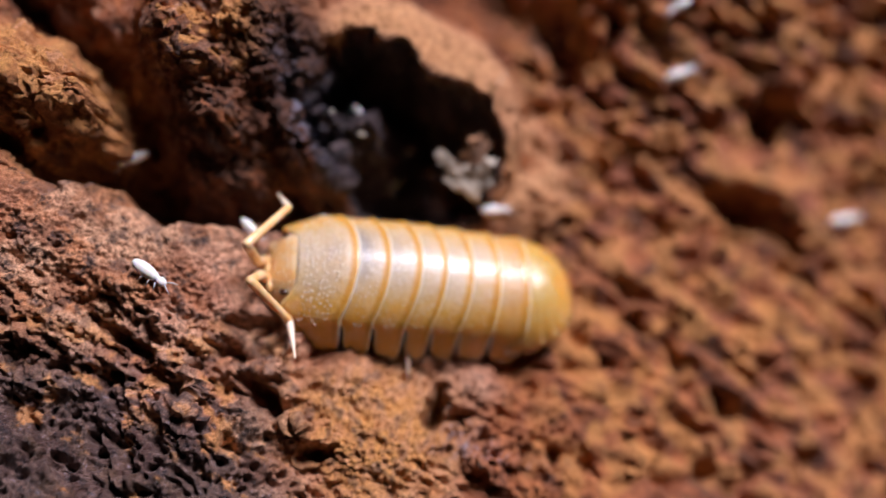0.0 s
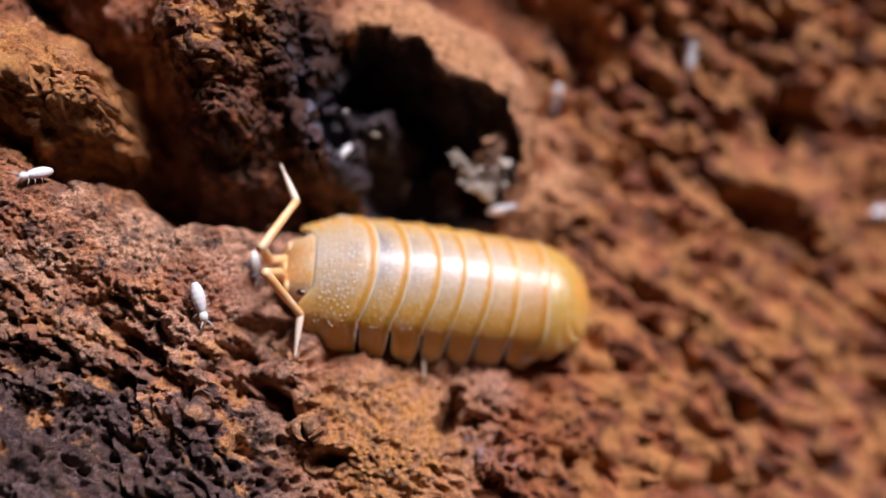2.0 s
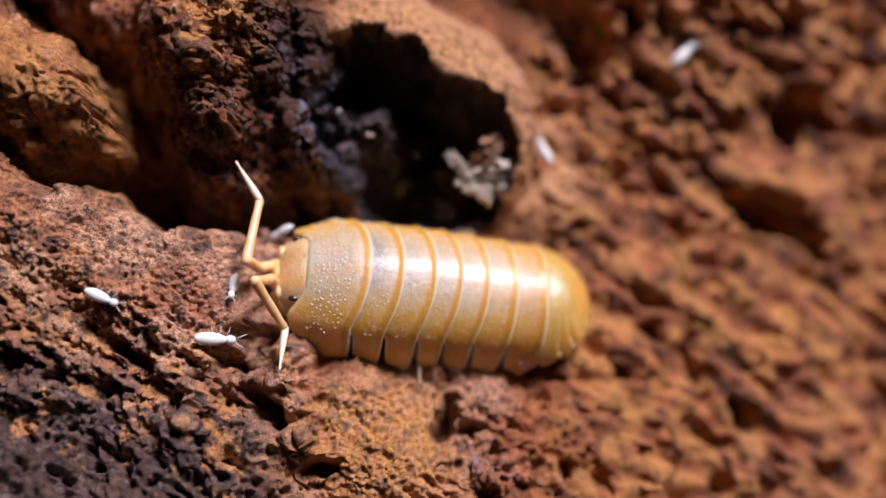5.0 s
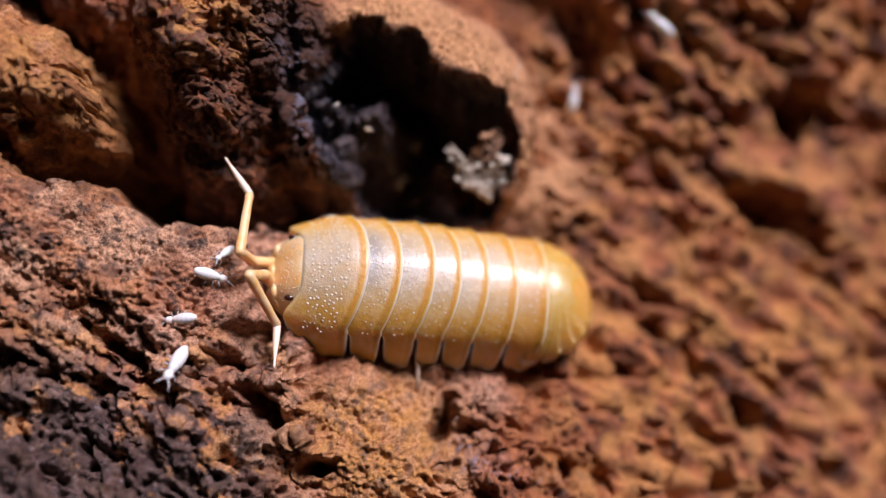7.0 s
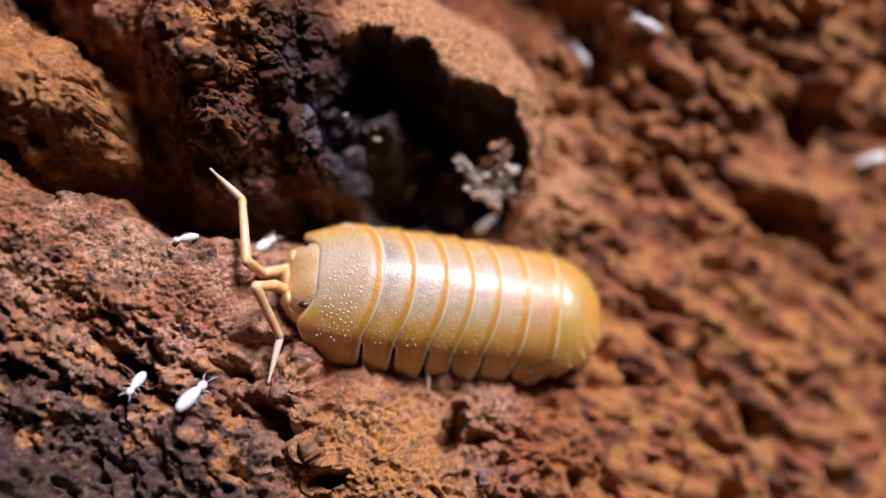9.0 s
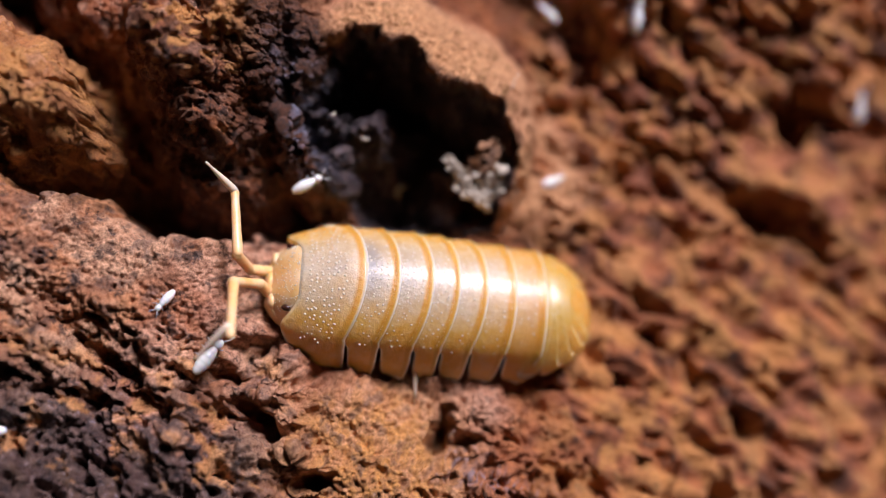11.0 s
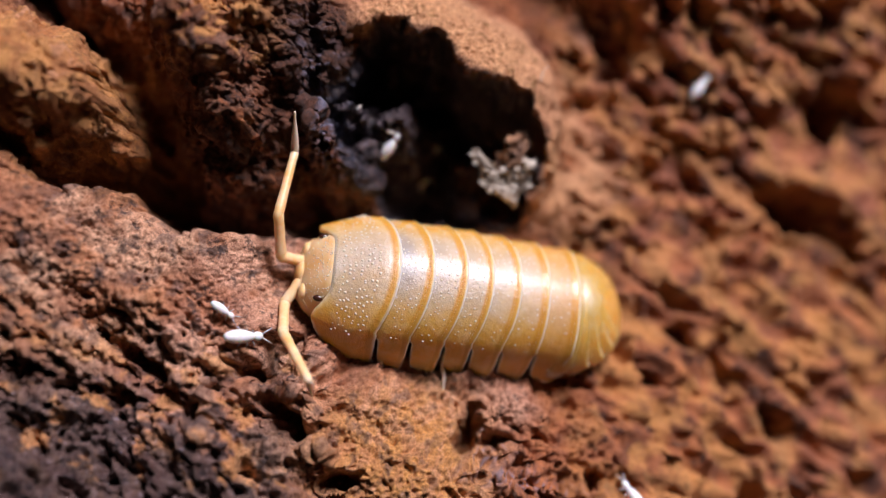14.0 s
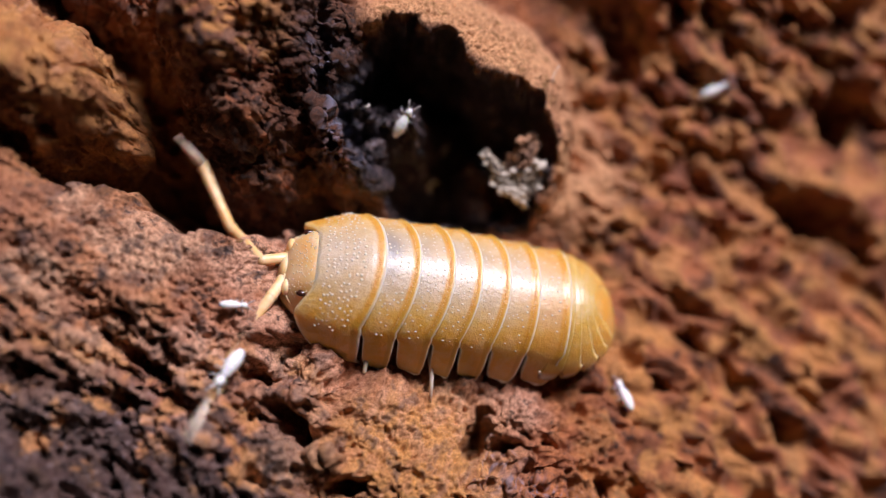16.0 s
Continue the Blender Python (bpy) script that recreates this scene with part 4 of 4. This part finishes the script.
NEAR = [
    (0.00, -41, 64, -69, 53, -158, -47, -99, 10),
    (1.00, -27, 54, -67, 62, -158, -46, -95, -30),
    (2.00, -36, 68, -56, 57, -157, -50, -88, -19),
    (3.00, -37, 66, -54, 56, -152, -51, -89, -7),
    (3.50, -44, 68, -52, 57, -147, -50, -86, -5),
    (6.00, -23, 70, -57, 54, -142, -54, -89, 9),
    (6.50, -10, 69, -58, 56, -137, -53, -91, -10),
    (7.00, -16, 71, -52, 58, -139, -53, -90, 7),
    (8.00, -16, 62, -46, 57, -135, -53, -82, -18),
    (9.00, -24, 56, -46, 54, -137, -53, -82, -17),
    (11.50, -3, 66, -29, 49, -80, 31, -34, -42),
    (12.00, 0, 63, -29, 49, -74, 31, -28, -41),
    (12.50, -17, 60, -41, 58, -80, 47, 27, -70),
    (13.00, -33, 38, -66, 37, -89, 31, -59, -42),
    (13.40, -26, 27, -54, 37, -78, 28, -35, -48),
    (13.50, -36, 27, -63, 44, -78, 29, -15, -76),
    (13.70, -69, 22, -112, 29, -137, -32, -127, 34),
    (14.00, -59, -20, -91, 30, -115, 29, -173, -79),
    (14.30, -61, -20, -91, 32, -115, 38, -90, -53),
    (14.50, -37, -16, -75, 24, -100, 38, -72, -33),
    (14.60, -54, -20, -87, 40, -94, 30, -86, -70),
    (14.80, -72, -23, -94, 21, -100, 20, -112, -37),
    (15.00, -59, -14, -71, 9, -78, 23, -55, -43),
    (15.30, -68, -20, -65, 7, -71, 19, -29, -77),
    (15.50, -86, 5, -91, -11, -97, -16, -83, 7),
    (15.70, -61, -4, -50, 11, -52, 11, -12, -50),
    (15.90, -68, -12, -47, 14, -53, 34, -29, -28),
    (16.00, -67, 9, -62, -13, -74, -7, -69, 19),
]
# springtails: size, then seconds, place in millimetres, heading
TRAILS = [
    (1.15, [
        (0.00, -16.54, 20.45, -160),
        (0.30, -18.71, 19.62, -170),
        (0.60, -19.71, 18.54, -182),
        (0.90, -20.47, 18.78, -182),
        (1.20, -20.86, 18.02, -190),
        (1.50, -20.79, 17.97, -178),
        (1.80, -20.53, 17.92, -170),
        (2.10, -20.24, 17.36, -125),
        (2.40, -20.47, 16.50, -105),
        (2.70, -20.86, 16.15, -105),
        (3.00, -20.40, 15.62, -75),
        (3.30, -18.95, 14.67, -80),
        (3.50, -19.03, 13.14, -85),
        (3.60, -18.98, 12.88, -80),
        (4.70, -16.88, 12.69, -40),
        (5.80, -14.84, 12.53, 0),
        (6.00, -14.47, 12.87, 1),
        (6.40, -13.17, 13.58, 1),
        (6.70, -12.16, 13.47, 6),
        (7.00, -11.69, 13.83, 1),
        (7.30, -11.13, 14.10, 11),
        (7.60, -11.01, 14.45, 61),
        (7.90, -11.11, 15.13, 61),
        (8.50, -10.77, 15.71, 51),
        (9.10, -9.99, 16.89, 61),
        (11.30, -7.34, 20.11, 26),
        (11.50, -7.58, 20.14, 26),
        (12.00, -6.33, 20.23, 36),
        (12.50, -6.24, 22.51, 61),
        (13.00, -6.16, 22.35, 61),
        (13.50, -5.12, 22.39, 61),
        (14.00, -4.66, 22.35, 66),
        (14.50, -4.58, 22.64, 61),
        (15.00, -4.45, 22.73, 62),
        (15.50, -4.53, 22.57, 62),
        (16.00, -4.40, 23.07, 67),
    ]),
    (1.35, [
        (0.00, -14.42, 13.26, -28),
        (0.30, -14.71, 13.13, -28),
        (0.60, -13.70, 12.95, -25),
        (0.90, -13.61, 13.11, -22),
        (1.20, -13.53, 13.18, -20),
        (1.50, -13.38, 13.02, -25),
        (1.80, -13.02, 12.47, -55),
        (2.10, -12.64, 12.34, -70),
        (2.40, -12.62, 11.86, -70),
        (2.70, -12.67, 11.71, -65),
        (3.00, -12.35, 11.51, -65),
        (3.30, -11.99, 11.50, -55),
        (3.50, -12.04, 11.36, -55),
        (5.80, -11.21, 11.12, 6),
        (6.00, -11.40, 11.10, 4),
        (6.20, -11.43, 10.95, -53),
        (6.40, -11.45, 10.81, -109),
        (6.50, -11.91, 10.51, -114),
        (6.70, -12.26, 10.06, -119),
        (7.00, -12.87, 9.55, -124),
        (7.30, -13.28, 8.51, -109),
        (7.60, -12.71, 8.01, -99),
        (7.90, -12.39, 8.11, -79),
        (8.50, -12.27, 8.16, -79),
        (8.80, -12.25, 8.35, -2),
        (9.10, -12.21, 8.52, 76),
        (11.30, -11.34, 11.23, 51),
        (11.50, -11.52, 11.46, 56),
        (12.00, -11.53, 11.60, 46),
        (12.50, -11.32, 11.33, 39),
        (13.00, -11.11, 11.61, 26),
        (13.40, -11.48, 11.69, 36),
        (13.70, -11.36, 11.93, 36),
        (14.00, -11.08, 11.54, 3),
        (14.30, -10.81, 11.40, 1),
        (14.60, -10.73, 11.44, -7),
        (14.80, -10.80, 11.48, -4),
        (15.00, -11.02, 11.33, 1),
        (15.30, -10.85, 11.45, 11),
        (15.50, -10.32, 11.64, 22),
        (15.60, -10.93, 11.18, -46),
        (15.70, -11.43, 10.64, -113),
        (15.90, -11.33, 10.55, -128),
        (16.00, -11.77, 10.19, -128),
    ]),
    (1.05, [
        (0.00, -10.31, 16.63, -40),
        (0.30, -10.61, 16.42, -45),
        (0.60, -10.59, 16.36, -50),
        (0.90, -10.47, 16.17, -60),
        (1.20, -10.70, 16.09, -70),
        (1.50, -10.52, 15.34, -75),
        (1.80, -10.39, 15.21, -70),
        (2.00, -10.50, 14.67, -65),
        (2.40, -10.48, 14.64, -80),
        (2.70, -10.63, 14.52, -95),
        (3.00, -10.66, 14.49, -110),
        (3.30, -10.77, 14.37, -100),
        (3.50, -10.98, 14.19, -100),
        (5.80, -10.82, 12.89, -114),
        (6.00, -11.11, 12.71, -119),
        (6.40, -10.96, 12.92, -119),
        (6.70, -12.00, 11.93, -159),
        (7.00, -12.61, 11.75, -174),
        (7.30, -12.73, 11.12, -159),
        (7.60, -13.38, 10.35, -159),
        (7.90, -15.68, 10.29, -164),
        (8.20, -15.31, 9.89, -154),
        (8.50, -14.96, 9.82, -139),
        (8.80, -15.61, 9.51, -119),
        (9.10, -15.04, 9.06, -119),
        (10.20, -18.33, 7.71, -169),
        (11.30, -21.22, 6.86, -169),
        (16.00, -24.70, 6.03, -169),
    ]),
    (0.85, [
        (0.00, -5.02, 24.31, 110),
        (0.30, -5.64, 23.46, 110),
        (0.60, -5.63, 24.93, 100),
        (0.90, -5.46, 25.34, 80),
        (1.05, -5.63, 24.69, 150),
        (1.20, -5.69, 23.44, 220),
        (1.50, -5.83, 23.27, 215),
        (1.80, -5.94, 23.00, 220),
        (2.00, -6.26, 21.50, 230),
        (2.40, -6.36, 20.33, 225),
        (2.70, -6.80, 20.11, 225),
        (3.00, -6.80, 20.02, 225),
        (3.50, -7.77, 19.56, 195),
        (5.80, -9.62, 16.70, 216),
        (6.00, -10.05, 16.67, 216),
        (6.50, -11.03, 15.95, 211),
        (7.00, -11.18, 15.11, 216),
        (7.30, -11.28, 15.32, 181),
        (7.60, -11.98, 15.44, 171),
        (7.90, -12.68, 16.03, 171),
        (8.20, -13.46, 16.34, 181),
        (8.50, -13.33, 16.08, 201),
        (8.80, -13.71, 16.09, 216),
        (9.10, -13.12, 15.96, 221),
        (11.30, -13.35, 13.06, 231),
        (11.50, -13.40, 13.11, 231),
        (12.00, -13.28, 13.33, 300),
        (12.50, -12.74, 13.22, 335),
        (13.00, -12.35, 13.02, 336),
        (13.40, -11.94, 12.93, 336),
        (13.70, -11.80, 12.94, 331),
        (14.00, -11.88, 12.71, 326),
        (14.50, -11.57, 12.69, 311),
        (15.00, -11.69, 12.68, 301),
        (15.50, -11.62, 12.51, 301),
        (15.70, -11.67, 13.04, 361),
        (15.90, -11.60, 12.95, 361),
        (16.00, -11.66, 12.97, 361),
    ]),
    (1.15, [
        (0.00, 3.03, 19.87, 0),
        (0.50, 3.05, 19.99, 0),
        (1.00, 3.15, 19.92, 0),
        (1.50, 2.87, 19.91, 8),
        (2.00, 2.64, 19.86, 12),
        (2.50, 2.86, 19.88, 15),
        (2.67, 2.48, 20.45, 75),
        (2.83, 2.17, 21.46, 135),
        (3.00, 1.75, 21.46, 195),
        (3.50, 0.84, 20.53, 200),
        (5.00, 0.30, 18.60, 190),
        (7.00, -0.60, 18.20, 181),
        (8.00, 0.20, 18.40, 101),
        (9.00, 1.50, 19.60, 41),
        (11.30, 6.62, 23.18, 41),
        (11.60, 7.34, 24.21, 51),
        (12.00, 7.97, 24.81, 21),
        (12.50, 9.47, 24.83, 1),
        (12.80, 10.08, 25.04, 6),
        (13.20, 11.62, 25.64, 31),
        (13.60, 12.85, 27.41, 56),
        (13.90, 12.75, 27.82, 61),
        (14.50, 12.82, 27.83, 51),
        (15.00, 12.36, 27.73, 42),
        (15.50, 12.65, 27.97, 32),
        (16.00, 12.93, 27.75, 32),
    ]),
    (1.35, [
        (0.00, 14.75, 29.02, 25),
        (0.50, 14.52, 29.30, 55),
        (1.00, 14.41, 29.48, 78),
        (1.50, 14.36, 29.53, 82),
        (2.00, 14.26, 29.65, 85),
        (2.50, 14.34, 29.55, 85),
        (3.00, 14.34, 29.48, 84),
        (3.50, 14.29, 29.48, 84),
        (5.80, 13.31, 30.23, 11),
        (6.40, 13.14, 30.71, -4),
        (6.70, 12.50, 30.69, 70),
        (7.00, 11.84, 30.63, 145),
        (7.60, 11.26, 30.50, 145),
        (8.20, 10.98, 30.99, 151),
        (8.80, 10.17, 31.06, 151),
        (9.20, 10.79, 31.12, 150),
        (11.30, 10.15, 31.53, 101),
        (12.50, 9.30, 33.70, 100),
        (16.00, 7.44, 36.03, 101),
    ]),
    (1.15, [
        (0.00, 14.25, 32.08, -140),
        (0.50, 11.93, 30.67, -145),
        (1.00, 8.05, 30.66, -160),
        (1.50, 6.49, 28.79, -130),
        (2.00, 6.21, 27.80, -105),
        (2.50, 6.01, 25.26, -110),
        (3.00, 5.11, 23.37, -120),
        (3.50, 4.35, 22.10, -130),
        (4.27, 4.68, 22.63, -186),
        (5.03, 5.05, 23.35, -243),
        (5.80, 5.44, 24.07, -299),
        (6.40, 6.10, 25.19, -294),
        (7.00, 7.25, 27.19, -289),
        (7.60, 7.87, 28.26, -289),
        (8.20, 7.92, 29.41, -279),
        (8.80, 6.76, 29.80, -235),
        (9.20, 7.15, 30.90, -240),
        (11.30, 5.20, 33.10, -230),
        (12.30, 3.11, 36.27, -230),
        (16.00, -0.53, 38.24, -229),
    ]),
    (1.45, [
        (0.00, 27.64, 22.48, 10),
        (0.50, 28.59, 22.50, 10),
        (1.00, 28.60, 22.26, 10),
        (1.50, 28.99, 22.68, 15),
        (2.00, 29.27, 23.32, 15),
        (3.50, 33.04, 23.45, 10),
        (4.75, 32.62, 24.96, 80),
        (6.00, 32.19, 26.49, 150),
        (8.80, 26.25, 26.15, 201),
        (9.20, 26.78, 26.40, 191),
        (10.25, 26.56, 28.37, 138),
        (11.30, 25.61, 29.69, 86),
        (11.60, 25.43, 30.27, 81),
        (12.00, 25.79, 31.70, 71),
        (12.40, 27.60, 34.67, 71),
        (13.20, 27.40, 37.31, 71),
        (16.00, 25.38, 40.11, 71),
    ]),
    (1.20, [
        (0.00, 8.90, 0.03, 90),
        (13.00, 7.87, 2.83, 91),
        (14.00, 7.90, 4.79, 106),
        (14.50, 8.06, 6.21, 116),
        (14.80, 7.50, 6.86, 101),
        (15.20, 6.94, 8.98, 96),
        (15.50, 7.19, 9.77, 101),
        (15.80, 7.26, 10.07, 101),
        (16.00, 7.20, 10.22, 101),
    ]),
]


def feeler_rows(rows, root):
    out = [[], [], [], []]
    for t, *angles in rows:
        p = Vector(root)
        for k in range(4):
            yaw, up = radians(angles[2 * k]), radians(angles[2 * k + 1])
            d = Vector((-math.cos(yaw) * math.cos(up), math.sin(yaw) * math.cos(up), math.sin(up)))
            out[k].append((t, Matrix.Translation(p * MM) @ d.to_track_quat("X", "Z").to_matrix().to_4x4()))
            p = p + d * LEN[k]
    return out


def standing(x, y, heading):
    """A pose on the bark, leaning with its slope."""
    g = 0.7
    mid = [ground_z(x + g * math.cos(a), y + g * math.sin(a)) for a in np.linspace(0, 2 * math.pi, 9)[:8]]
    sx, sy = (mid[0] - mid[4]) / (2 * g), (mid[2] - mid[6]) / (2 * g)
    up = Vector((-max(-0.9, min(0.9, sx)), -max(-0.9, min(0.9, sy)), 1)).normalized()
    ahead = Vector((math.cos(radians(heading)), math.sin(radians(heading)), 0))
    ahead = (ahead - up * ahead.dot(up)).normalized()
    turn = Matrix((ahead, up.cross(ahead), up)).transposed().to_4x4()
    z = max(ground_z(x, y), 0.55 * sum(mid) / 8 + 0.45 * max(mid))
    return Matrix.Translation(Vector((x, y, z + 0.05)) * MM) @ turn


def motions():
    walk(woodlouse, [(t, pose(x * MM, y * MM, z * MM, a, b, c)) for t, x, y, z, a, b, c in BODY])
    for side, rows in (("far", FAR), ("near", NEAR)):
        for ob, keyed in zip(feelers[side], feeler_rows(rows, ROOT[side])):
            walk(ob, keyed)
    for bug, (size, rows) in zip(springtails, TRAILS):
        walk(bug, [(t, standing(x, y, heading)) for t, x, y, heading in rows])


springtails = [build_springtail(0.9 * size) for size, rows in TRAILS]
motions()
